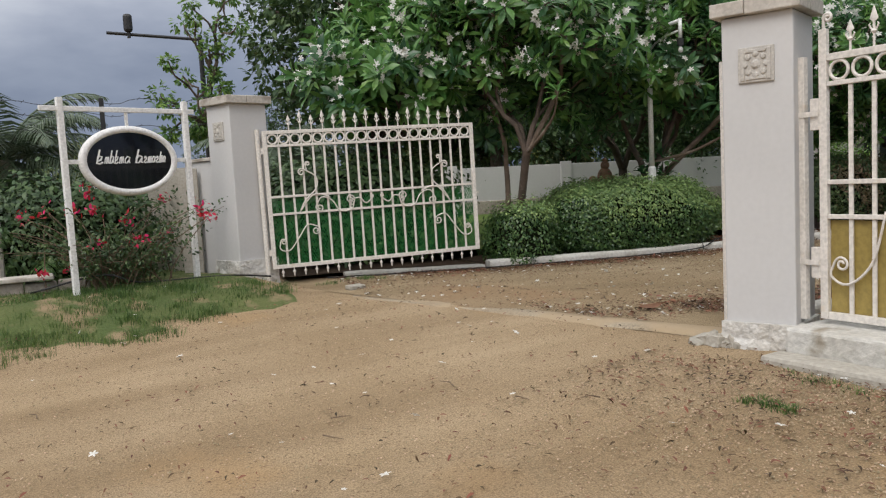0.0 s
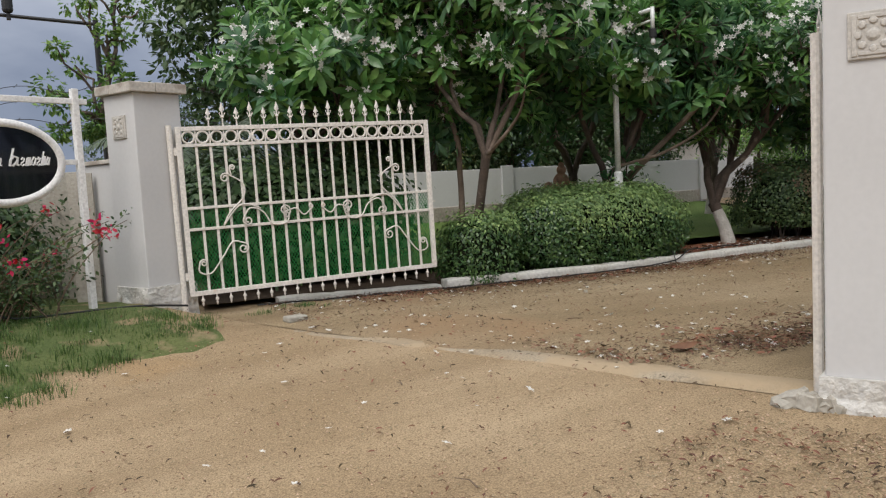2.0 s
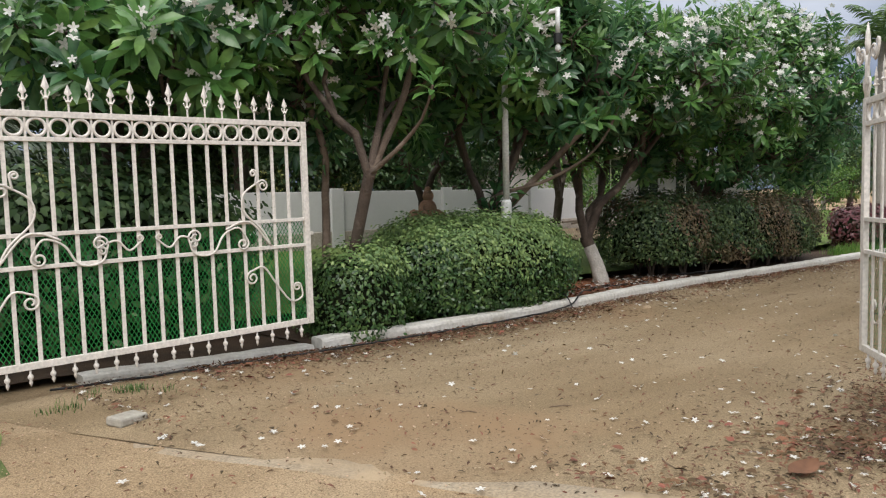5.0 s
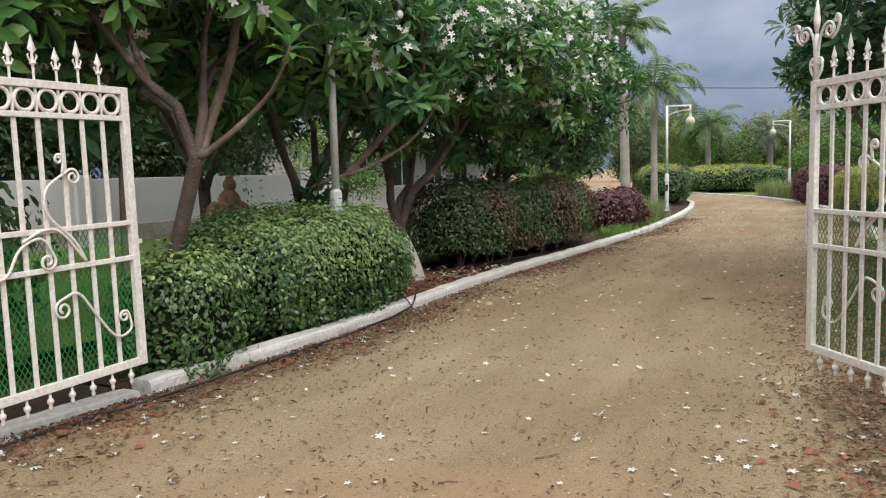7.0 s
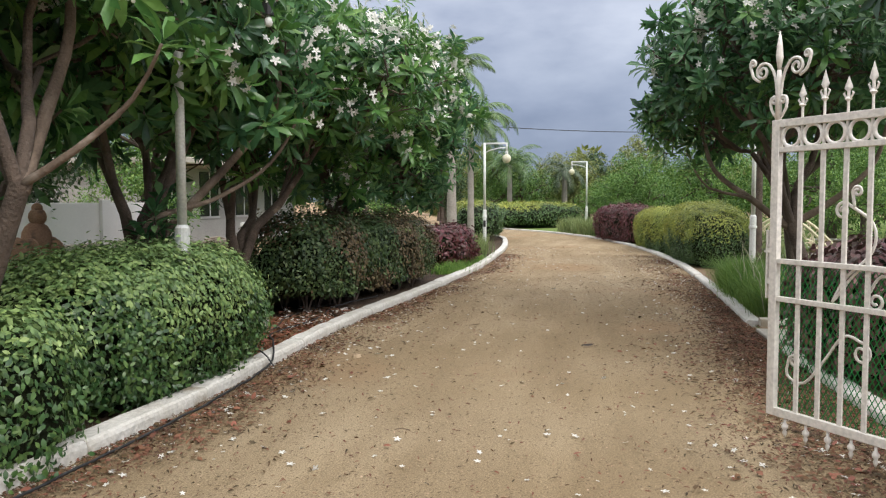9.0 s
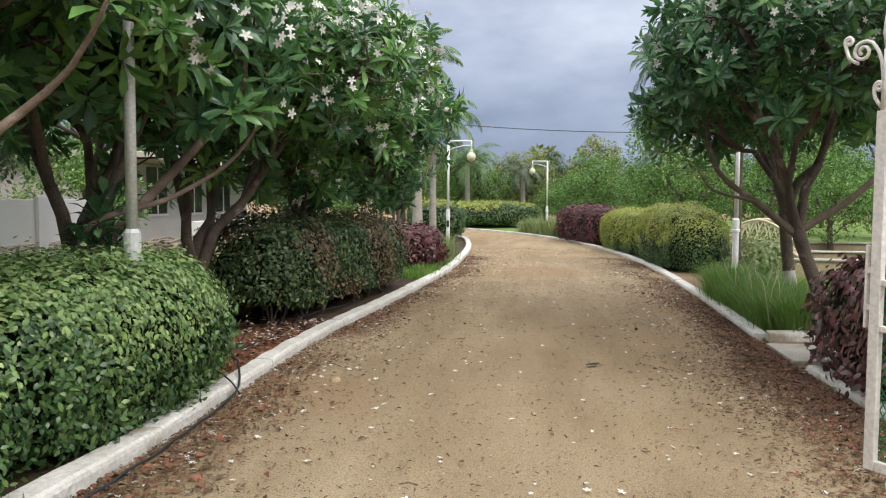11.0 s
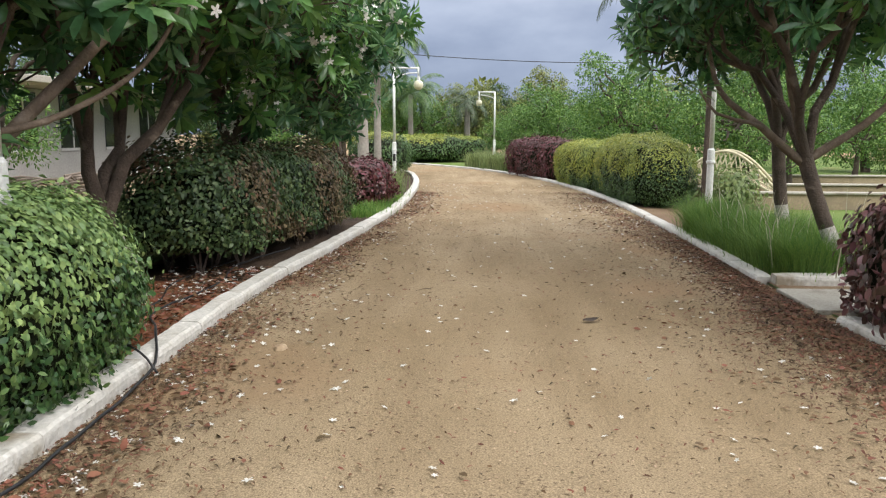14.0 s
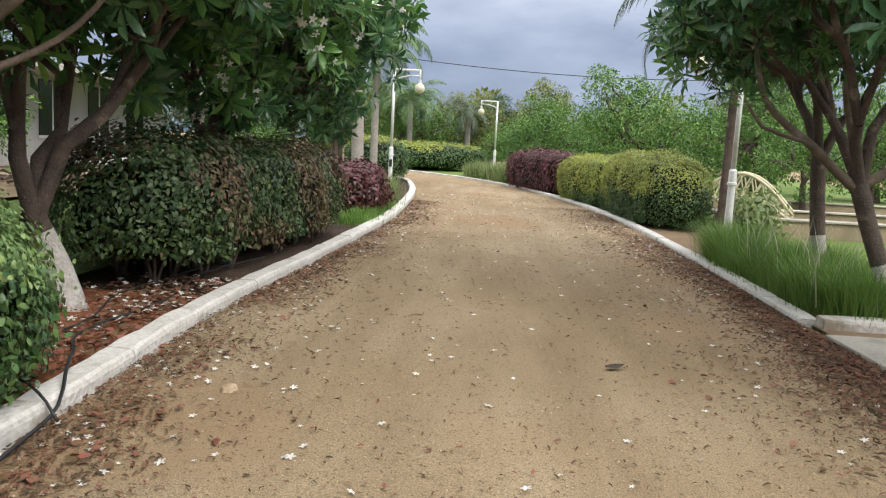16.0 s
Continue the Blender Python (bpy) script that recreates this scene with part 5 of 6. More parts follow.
plumeria("plumeria tree forking above the long grass, whitewashed foot", (12.72, 4.42, 0.33), (12.95, 4.86, 1.62),
         [(12.9, 4.95, 3.9, 2.1, 1.9, 1.3), (13.0, 5.9, 3.1, 1.2, 1.0, 0.7)], 450, 108, 0.085, (([(12.95, 4.86, 1.55), (12.9, 5.1, 1.72), (12.8, 5.4, 1.95), (12.75, 5.9, 2.35), (12.7, 6.1, 3.0)], 0.055, 0.02), ([(12.95, 4.86, 1.58), (12.95, 4.6, 1.75), (12.9, 4.25, 2.0), (12.85, 3.85, 2.45), (12.8, 3.7, 3.1)], 0.055, 0.02), ([(12.95, 4.86, 1.6), (12.85, 5.0, 2.0), (12.8, 5.15, 2.5), (12.8, 5.25, 3.4)], 0.05, 0.02), ([(12.8, 5.4, 1.95), (12.6, 5.6, 2.0), (12.5, 6.0, 2.1), (12.45, 6.2, 2.35)], 0.026, 0.012)), flowers=90, singles=140, near=(9, 8.5), white=0.55)
plumeria("plumeria tree by the pond with a whitewashed foot", (14.82, 4.28, 0.33), (14.9, 4.45, 1.85),
         [(15.2, 4.2, 3.8, 1.9, 1.7, 1.3)], 420, 109, 0.09, flowers=70, singles=60, near=(9, 8.5), white=0.6)
plumeria("plumeria tree behind the side gate, crown over the leaf", (9.1, 2.9, 0.3), (9.0, 3.3, 2.0),
         [(9.0, 3.9, 4.3, 1.7, 1.5, 1.1), (7.6, 3.4, 4.1, 1.5, 1.3, 1.1)], 420, 110, 0.09, flowers=90, singles=60, near=(6, 7), white=0.5)


def leafy_tree(name, label, blobs, height, n, leaf, mat_, seed, group="", trunk_r=0.14, fork=0.35, bark=M_BARK):
    """A distant tree: trunk, limbs and a crown of many small leaves in uneven clumps. Placed by copies."""
    rng = np.random.default_rng(seed)
    th = thing(name, label, "tree", (0, 0, 0), 0, group)
    clumps = crown_points(rng, max(26, n // 130), blobs, 0.35)
    f = Vector((0.1, 0.05, height * fork))
    Acc().tube([Vector((0, 0, -0.2)), f * 0.5 + Vector((0.06, 0, 0)), f], [trunk_r * 1.3, trunk_r, trunk_r * 0.9], 9, False).part("trunk", bark, th, smooth=True)
    limbs, tips = Acc(), []
    sel = clumps[rng.choice(len(clumps), min(24, len(clumps)), replace=False)]
    grow(rng, limbs, f, Vector((0, 0, 1)), sel, trunk_r * 0.8, tips)
    limbs.part("branchwork", bark, th)["kind"] = "stuff"
    ci = rng.integers(0, len(clumps), n)
    d = rng.normal(size=(n, 3))
    d /= np.linalg.norm(d, axis=1, keepdims=True)
    cs = rng.uniform(0.5, 1.15, len(clumps)) * (np.mean([b[3] for b in blobs]) * 0.34)
    P = clumps[ci] + d * (cs[ci] * rng.uniform(0.35, 1, n) ** 0.5)[:, None] * np.array([1, 1, 0.75])
    along = d + rng.normal(0, 0.6, (n, 3)) + np.array([0, 0, -0.4])
    R = frames_xz(along, d * 0.5 + np.array([0, 0, 0.8]) + rng.normal(0, 0.5, (n, 3)))
    V, F = strewn(QUAD_V, QUAD_F, P, R, leaf * rng.uniform(0.6, 1.3, n))
    put("crown", V, F, mat_, th)["kind"] = "stuff"
    return th


def palm(label, at, height, n, L, mat_, seed, rz=0, droop=0.9, r=0.14, group="", skirt=False, bark=M_PALMBARK, up=0.9, lean=(0, 0)):
    rng = np.random.default_rng(seed)
    th = thing("palm_tree", label, "palm", at, rz, group)
    top = Vector((lean[0], lean[1], height))
    Acc().tube([Vector((0, 0, -0.2)), top * 0.33, top * 0.7, top], [r * 1.25, r * 1.0, r * 0.95, r * 0.75], 12, False).part("trunk", bark, th, smooth=True)
    for k in range(n):
        a, e = k * 2.4 + rng.normal(0, 0.1), up - 1.5 * (k / n) + rng.normal(0, 0.08)
        l = L * rng.uniform(0.85, 1.1)
        pts, p, ee = [], Vector(top), e
        for i in range(11):
            pts.append(p.copy())
            p = p + Vector((math.cos(a) * math.cos(ee), math.sin(a) * math.cos(ee), math.sin(ee))) * (l / 10)
            ee -= droop * 0.2 * (0.5 + i * 0.11)
        acc = Acc().tube(pts, [0.022 * (1 - i / 11) + 0.004 for i in range(11)], 4, False)
        m = 44
        for i in range(m):
            t = 0.12 + 0.88 * i / m
            q = t * 10
            i0 = min(int(q), 9)
            c = pts[i0].lerp(pts[i0 + 1], q - i0)
            d = (pts[i0 + 1] - pts[i0]).normalized()
            sd = d.cross(Vector((0, 0, 1)))
            sd = sd.normalized() if sd.length > 0.05 else Vector((math.sin(a), -math.cos(a), 0))
            ll = l * 0.24 * math.sin(math.pi * min(1, 0.18 + t * 0.8)) + 0.05
            for s in (-1, 1):
                v = (sd * s * 0.8 + d * 0.6 + Vector((0, 0, -0.35 + rng.normal(0, 0.12)))).normalized()
                w = d * 0.017
                e1 = c + v * ll * 0.55
                e2 = c + v * ll + Vector((0, 0, -ll * 0.22))
                acc.add([c - w * 0.6, c + w * 0.6, e1 + w, e1 - w, e2], [(0, 1, 2, 3), (3, 2, 4)])
        acc.part("frond", mat_, th)
    return th


palm("feathery palm beside the sign, arching grey-green fronds", (-1.75, 12.95, 0.4), 1.9, 30, 2.0, M_PALMG, 201, up=1.2, droop=0.85, r=0.16)
palm("low cycad-like palm with dark spreading fronds", (-1.12, 11.8, 0.5), 0.45, 34, 1.3, M_PALM, 202, up=0.9, droop=0.7, r=0.14)
palm("low palm behind the boundary fence", (-2.58, 12.05, 0.5), 0.5, 24, 1.6, M_PALM, 203, up=0.8, droop=0.8, r=0.15)
palm("slender palm with drooping fronds behind the lamp post", (31.0, 12.05, 0.35), 4.5, 22, 2.3, M_PALM, 204, up=1.2, droop=1.2, r=0.12)
palm("slender palm with drooping fronds and a grey trunk", (23.1, 11.35, 0.35), 5.2, 16, 1.5, M_PALM, 205, up=1.45, droop=0.9, r=0.13, lean=(0.1, 0.1))
palm("palm standing beyond the bend", (53.5, 12.9, 0.35), 4.0, 22, 2.9, M_PALM, 207, up=1.2, droop=1.0, r=0.17)
palm("palm with grey trunk and hanging fronds among the trees", (56.0, 9.4, 0.35), 3.6, 14, 2.4, M_PALMG, 208, up=1.0, droop=1.2, r=0.2)
palm("tall palm with a slim grey-brown trunk by the pond", (20.5, 3.8, 0.33), 4.8, 24, 2.9, M_PALMG, 209, up=1.0, droop=1.0, r=0.09, bark=M_BARK)
palm("grey-green palm behind the gate leaf", (2.6, 14.2, 0.5), 1.5, 16, 2.0, M_PALMG, 210, up=1.2, droop=0.85, r=0.15)

# trees beyond the garden
big = leafy_tree("broadleaf_tree", "tall dark drooping-leaved tree behind the gate", [(0, 0, 5.2, 3.0, 2.6, 2.6), (-2.0, 0, 5.0, 1.5, 1.4, 2.2), (1.6, 0.3, 3.6, 2.0, 1.8, 1.5), (-0.6, 0, 3.4, 1.6, 1.6, 1.5)], 7, 21000, 0.2, M_TREE3, 301, trunk_r=0.22)
big.matrix_basis = pose(6.2, 20.6, 0.4, 0, 0, 5)
copy_thing(big, pose(9.8, 21.5, 0.4, 0, 0, 140))
slim = leafy_tree("young_tree", "slender young tree with sparse bright leaves", [(0, 0, 3.6, 0.9, 0.8, 1.1), (0.2, 0, 5.0, 0.7, 0.6, 0.7), (-0.5, 0.2, 3.0, 0.6, 0.6, 0.6)], 5.2, 2100, 0.12, M_TREE1, 302, trunk_r=0.08, fork=0.5)
slim.matrix_basis = pose(1.4, 17.0, 0.3)
g1 = leafy_tree("broadleaf_tree", "bushy bright green tree beyond the driveway", [(0, 0, 2.2, 2.6, 2.4, 1.7), (1.4, 0.6, 3.2, 1.6, 1.5, 1.2), (-1.5, -0.4, 1.6, 1.6, 1.5, 1.2)], 3.8, 17000, 0.115, M_TREE1, 303, "trees beyond the driveway")
g2 = leafy_tree("broadleaf_tree", "olive green tree with a loose pointed crown", [(0, 0, 3.0, 1.8, 1.8, 2.0), (0.3, 0.2, 4.9, 0.9, 0.9, 1.1), (-0.8, 0, 1.6, 1.5, 1.4, 1.0)], 5.4, 13000, 0.12, M_TREE2, 304, "trees beyond the driveway")
g3 = leafy_tree("broadleaf_tree", "dark green round-crowned tree", [(0, 0, 3.4, 2.0, 2.0, 1.6), (0.8, 0.3, 2.0, 1.7, 1.6, 1.2)], 5.0, 13000, 0.125, M_TREE3, 305, "trees beyond the driveway")
g1.matrix_basis, g2.matrix_basis, g3.matrix_basis = pose(47, 4.6, 0.3), pose(58, 8.8, 0.3), pose(50, 16.8, 0.3)
tr = random.Random(9)
for x, y in ((41, 1.5), (48, 5.6), (52, 0.5), (53, 6.5), (36, -1.5), (56, 12.5), (45, -4.0), (33, -6), (40, -9), (61, 15), (57, 3)):
    copy_thing(g1, pose(x + tr.uniform(-0.6, 0.6), y + tr.uniform(-0.6, 0.6), 0.25, 0, 0, tr.uniform(0, 360)) @ Matrix.Scale(tr.uniform(0.75, 1.3), 4))
for x, y in ((60, 4.5), (63, 11.2), (56, 18.0), (62, 0), (50, -6), (66, 20), (58, -3)):
    copy_thing(g2, pose(x + tr.uniform(-0.6, 0.6), y + tr.uniform(-0.6, 0.6), 0.25, 0, 0, tr.uniform(0, 360)) @ Matrix.Scale(tr.uniform(0.75, 1.3), 4))
for x, y in ((64, 7.2), (46, 20), (43, 22), (38, 19), (55, -9), (26, 27), (34, 26), (20, 26), (14, 20.5), (11, 24), (2.5, 24), (8.5, 19.6), (12.3, 19.8), (16.0, 19.5)):
    copy_thing(g3, pose(x + tr.uniform(-0.6, 0.6), y + tr.uniform(-0.6, 0.6), 0.25, 0, 0, tr.uniform(0, 360)) @ Matrix.Scale(tr.uniform(0.75, 1.3), 4))
bushy = leafy_tree("broadleaf_tree", "low bright green tree on the far lawn", [(0, 0, 1.7, 1.5, 1.4, 1.2), (0.6, 0.2, 2.4, 1.0, 1.0, 0.8)], 2.6, 8000, 0.095, M_TREE1, 306, "trees on the far lawn", 0.09)
bushy.matrix_basis = pose(28.5, -1.0, 0.3)
for x, y, r in ((23.5, -4.5, 40), (31, -4, 200), (18.5, -5, 90), (19.6, 18.9, 30), (30.5, 16.0, 80)):
    copy_thing(bushy, pose(x, y, 0.35, 0, 0, r))
far = leafy_tree("broadleaf_tree", "hazy green tree in the distance", [(0, 0, 4.0, 4.5, 4.2, 3.0), (2.5, 1, 5.5, 2.5, 2.4, 2.0)], 7, 1500, 0.9, M_TREE2, 307, "distant trees", 0.2)
far.matrix_basis = pose(90, 20, 0)
for k in range(26):
    a = radians(-70 + 205 * k / 25)
    copy_thing(far, pose(8 + 88 * math.cos(a) + tr.uniform(-6, 6), 6 + 88 * math.sin(a) + tr.uniform(-6, 6), -0.2, 0, 0, tr.uniform(0, 360)))


# ---- lamp posts ----
def lamp_post(label, at, rz, height, globe=True, arm=0.78):
    """Post with a square-cornered arm along local +x and a globe hung from its end."""
    p = thing("lamp_post", label, "lamp post", at, rz, "driveway lamp posts")
    Acc().lathe([(0.13, -0.02), (0.13, 0.03), (0.066, 0.05), (0.062, 1.05), (0.082, 1.06), (0.082, 1.10), (0.068, 1.11), (0.066, 1.30), (0.046, 1.33)], 16).part("base_tube", M_STEEL, p)
    Acc().box(-0.045, 0.045, -0.085, -0.062, 0.72, 0.95, 0.006).part("service_door", M_BLACK, p, "black service opening in the post")
    Acc().lathe([(0.044, 1.32), (0.042, height)], 12).part("pole", M_STEEL, p, smooth=True)
    a = Acc().tube([(0, 0, height - 0.03), (arm, 0, height - 0.03), ], 0.03, 8).tube([(arm, 0, height), (arm, 0, height - 0.32)], 0.03, 8)
    a.tube([(0, 0, height - 0.36), (0.2, 0, height - 0.26), (0.5, 0, height - 0.19), (arm, 0, height - 0.18)], 0.018, 7)
    a.part("arm", M_STEEL, p, smooth=True)
    Acc().lathe([(0.05, height - 0.42), (0.055, height - 0.31), (0.03, height - 0.3)], 10, Matrix.Translation((arm, 0, 0))).part("socket", M_STEEL if globe else M_BLACK, p)
    if globe:
        c = height - 0.56
        Acc().lathe([(0.02, c - 0.155)] + [(0.155 * math.cos(t), c + 0.155 * math.sin(t)) for t in np.linspace(-1.2, 1.25, 10)] + [(0.03, c + 0.15)], 16, Matrix.Translation((arm, 0, 0))).part("globe", M_GLOBE, p, "cream glass globe", True)
    else:
        c = height - 0.47
        Acc().lathe([(0.012, c - 0.052), (0.03, c - 0.04), (0.038, c - 0.012), (0.03, c + 0.02), (0.015, c + 0.05)], 12, Matrix.Translation((arm, 0, 0))).part("bulb", M_BULB, p, "bare milky bulb", True)
    return p


lamp_post("grey lamp post with a bare bulb, standing behind the hedge", (8.2, 11.24, 0.4), -93, 3.6, False, 0.9)
lamp_post("pale lamp post with a cream globe over the driveway", (29.25, 11.28, 0.3), -87, 3.69)
lamp_post("pale lamp post with a cream globe beyond the bend", (43.8, 7.82, 0.3), 95, 3.71)
lamp_post("pale lamp post among the long grass beside a palm", (18.7, 4.25, 0.3), 95, 3.6)

# ---- sign ----
SX0, SY0, SX1, SY1 = -0.66, 9.65, 0.68, 10.29
sa = math.degrees(math.atan2(SY1 - SY0, SX1 - SX0))
sl = math.hypot(SX1 - SX0, SY1 - SY0)
sign = thing("name_sign", "oval black sign with a white rim hung in a white frame", "sign", (SX0, SY0, 0.58), sa)
for nm, x in (("post", 0), ("post", sl)):
    Acc().box(x - 0.032, x + 0.032, -0.032, 0.032, -0.05, 2.24, 0.006).part(nm, M_SIGNW, sign)
Acc().box(-0.22, sl + 0.12, -0.02, 0.02, 2.09, 2.145, 0.005).part("top_bar", M_SIGNW, sign)
Acc().box(0.033, sl - 0.033, -0.018, 0.018, 1.50, 1.55, 0.004).part("cross_bar", M_SIGNW, sign)
Acc().box(sl / 2 - 0.016, sl / 2 + 0.016, -0.012, 0.012, 1.91, 2.089).part("hanger", M_SIGNW, sign)
cx, cz, ox, oz = sl / 2, 1.525, 0.51, 0.335
n = 48
V = [(cx + ox * math.cos(2 * math.pi * k / n), y, cz + oz * math.sin(2 * math.pi * k / n)) for y in (-0.03, 0.03) for k in range(n)]
board = put("board", V, [tuple(range(n)), tuple(range(2 * n - 1, n - 1, -1))] + [(k, n + k, n + (k + 1) % n, (k + 1) % n) for k in range(n)], M_SIGN, sign, "polished black oval board")
rim = Acc()
rv, rf, s = [], [], 8
for i in range(n):
    a = 2 * math.pi * i / n
    for k in range(s):
        b = 2 * math.pi * k / s
        rv.append((cx + (ox + 0.035 + 0.05 * math.cos(b)) * math.cos(a), 0.055 * math.sin(b), cz + (oz + 0.03 + 0.045 * math.cos(b)) * math.sin(a)))
for i in range(n):
    for k in range(s):
        rf.append((i * s + k, i * s + (k + 1) % s, ((i + 1) % n) * s + (k + 1) % s, ((i + 1) % n) * s + k))
put("rim", rv, rf, M_SIGNW, sign, "white moulded rim", True)
# the name, as plain script-like strokes of the letters' sizes
x = cx - 0.42
for word in (((0.12, 0.17), (0.065, 0.085), (0.07, 0.16), (0.07, 0.16), (0.065, 0.085), (0.10, 0.085)), ((0.13, 0.17), (0.06, 0.085), (0.055, 0.085), (0.065, 0.085), (0.05, 0.085), (0.05, 0.14), (0.05, 0.085))):
    for q, (w, h) in enumerate(word):
        w, h = w * 0.84, h * 0.95
        z0, hh = cz - 0.03, min(h, 0.09)
        r = 0.011 if h > 0.15 and w > 0.1 else 0.008
        lean = 0.22

        def stroke(uv):
            Acc().tube([(x + w * u + lean * v * hh, -0.036, z0 + v * hh) for u, v in uv], r, 5).part("letter_stroke", M_SIGNW, sign)
        kind_ = (q * 2 + len(word)) % 3
        if h > 0.1:
            stroke([(0.2, 0), (0.22, 0.5), (0.3, h / hh)])
        if kind_ == 0:
            stroke([(0.15, 0.7), (0.35, 1), (0.65, 0.9), (0.6, 0.5), (0.25, 0.35), (0.2, 0.1), (0.5, 0), (0.85, 0.2)])
        elif kind_ == 1:
            stroke([(0.75, 0.85), (0.45, 1), (0.18, 0.6), (0.22, 0.1), (0.5, 0.05), (0.75, 0.5), (0.78, 0.9), (0.78, 0.1), (0.95, 0.1)])
        else:
            stroke([(0.12, 0), (0.2, 0.9), (0.4, 1), (0.5, 0.6), (0.52, 0), (0.62, 0.85), (0.78, 1), (0.86, 0.4), (0.95, 0.05)])
        x += w * 1.0
    x += 0.045


# ---- bougainvillea round the sign ----
def bougainvillea():
    rng = np.random.default_rng(61)
    th = thing("bougainvillea", "straggly bougainvillea with crimson bracts climbing the sign", "shrub", (-0.12, 10.2, 0.57))
    stems, LP, LD, BP = Acc(), [], [], []
    for k in range(70):
        a = rng.uniform(0, 6.28)
        L = rng.uniform(0.6, 1.5)
        p = Vector((-0.12 + rng.normal(0, 0.24), rng.normal(0, 0.14), 0))
        d = Vector((math.cos(a) * 0.45, math.sin(a) * 0.3 - 0.08, 1.0)).normalized()
        pts = []
        for i in range(9):
            pts.append(p.copy())
            p = p + d * L / 8
            d = (d + Vector((math.cos(a) * 0.10, math.sin(a) * 0.06, -0.09)) + Vector(rng.normal(0, 0.09, 3))).normalized()
            for _ in range(7 if i > 0 else 2):
                LP.append(np.array(p) + rng.normal(0, 0.055, 3))
                LD.append(np.array(d) * 0.3 + rng.normal(0, 0.7, 3))
        stems.tube(pts, [0.009 - 0.0007 * i for i in range(9)], 4, False)
        if k % 7 == 0:
            BP.append(np.array(pts[-1]) + rng.normal(0, 0.045, (13, 3)))
    # one long arching shoot with a flower head
    pts = [Vector((0.45, -0.05, 0.5)), Vector((0.65, -0.1, 0.62)), Vector((0.85, -0.12, 0.75)), Vector((0.98, -0.12, 0.83))]
    stems.tube(pts, 0.006, 4, False)
    BP.append(np.array(pts[-1]) + rng.normal(0, 0.05, (22, 3)) * np.array([1.3, 0.7, 0.7]))
    for x, z in ((-0.36, 1.2), (-0.52, 1.02), (-0.3, 0.98), (-0.9, 0.28)):
        BP.append(np.array((x, -0.3, z)) + rng.normal(0, 0.04, (16, 3)))
    stems.part("stem_tangle", M_TWIG, th)["kind"] = "stuff"
    LP, LD = np.array(LP), np.array(LD)
    V, F = strewn(SMALL_V, SMALL_F, LP, frames_xz(LD, rng.normal(0, 0.6, LP.shape) + np.array([0, 0, 1])), rng.uniform(0.03, 0.065, len(LP)))
    put("leaves", V, F, M_HEDGED, th)["kind"] = "stuff"
    for B in BP:
        V, F = strewn(SMALL_V, SMALL_F, B, frames_xz(rng.normal(size=B.shape), rng.normal(size=B.shape)), rng.uniform(0.05, 0.085, len(B)))
        put("flower_head", V, F, M_RED, th, "crimson bracts")["kind"] = "stuff"
    return th


bougainvillea()
# low stone-edged planter beside the sign
pl = thing("planter", "low stone planter edged with pale slabs", "planter", (-0.9, 10.42, 0.21), 8, "", "structure")
for k in range(9):
    r = random.Random(k + 40)
    Acc().box(-2.9 + 0.36 * k, -2.55 + 0.36 * k, -0.1, 0.1, 0.2, 0.52 + r.uniform(-0.02, 0.02), 0.025).part("stone", M_STONE, pl)
    if k % 2 == 0 and k < 8:
        Acc().box(-2.92 + 0.36 * k, -2.22 + 0.36 * k, -0.17, 0.16, 0.545, 0.60, 0.015).part("coping_slab", M_CAP, pl)
Acc().lathe([(0.05, 0), (0.05, 0.95)], 8, Matrix.Translation((-0.62, 0.55, 0.3))).part("short_post", M_CONC, pl)

# wire fence post and barbed wires behind the sign
wf = thing("wire_fence", "dark steel fence post with barbed wires above the wall", "fence", (-0.32, 11.76, 0.09))
Acc().box(-0.03, 0.03, -0.03, 0.03, 0.4, 2.95, 0.004).part("post", M_BLACK, wf)
for z in (2.55, 2.75, 2.92):
    wire = [(-3 + 0.12 * k, 0, z + 0.03 * math.sin(k * 0.9) - 0.0035 * (k % 7)) for k in range(48)]
    w = Acc().tube(wire, 0.004, 4, False)
    for k in range(2, 48, 3):
        x, y, zz = wire[k]
        w.tube([(x - 0.02, 0, zz - 0.02), (x + 0.02, 0, zz + 0.02)], 0.003, 4)
    w.part("wire", M_BLACK, wf)

# street lamp on an arm beyond the wall
sl_ = thing("street_lamp", "dark street lamp head on a long arm beyond the wall", "street lamp", (1.5, 18.1, 0.3))
Acc().lathe([(0.07, 0), (0.05, 4.78)], 10).part("pole", M_BLACK, sl_)
Acc().tube([(0, 0, 4.70), (-1.87, -0.1, 4.8)], 0.035, 6).part("arm", M_BLACK, sl_)
Acc().box(-1.53, -1.35, -0.16, 0.0, 4.82, 5.2, 0.06).part("lamp_head", M_BLACK, sl_)
Acc().box(-1.47, -1.40, -0.11, -0.04, 4.7, 4.83, 0.01).part("bracket", M_BLACK, sl_)

# overhead cable across the driveway
c = Acc().tube([(48 + 0.2 * k, 22 - 1.6 * k, 7.2 - 1.2 * math.sin(math.pi * k / 24)) for k in range(25)], 0.022, 4, False)
tagged(c.part("overhead_cable", M_BLACK), "thin black overhead cable sagging across the sky", "cable")
for x, y in ((48.0, 22.06), (52.8, -16.46)):
    up_ = thing("utility_pole", "grey concrete utility pole carrying the cable", "utility pole", (x, y, 0))
    Acc().lathe([(0.14, -0.3), (0.09, 7.35)], 10).part("pole", M_CONC, up_)

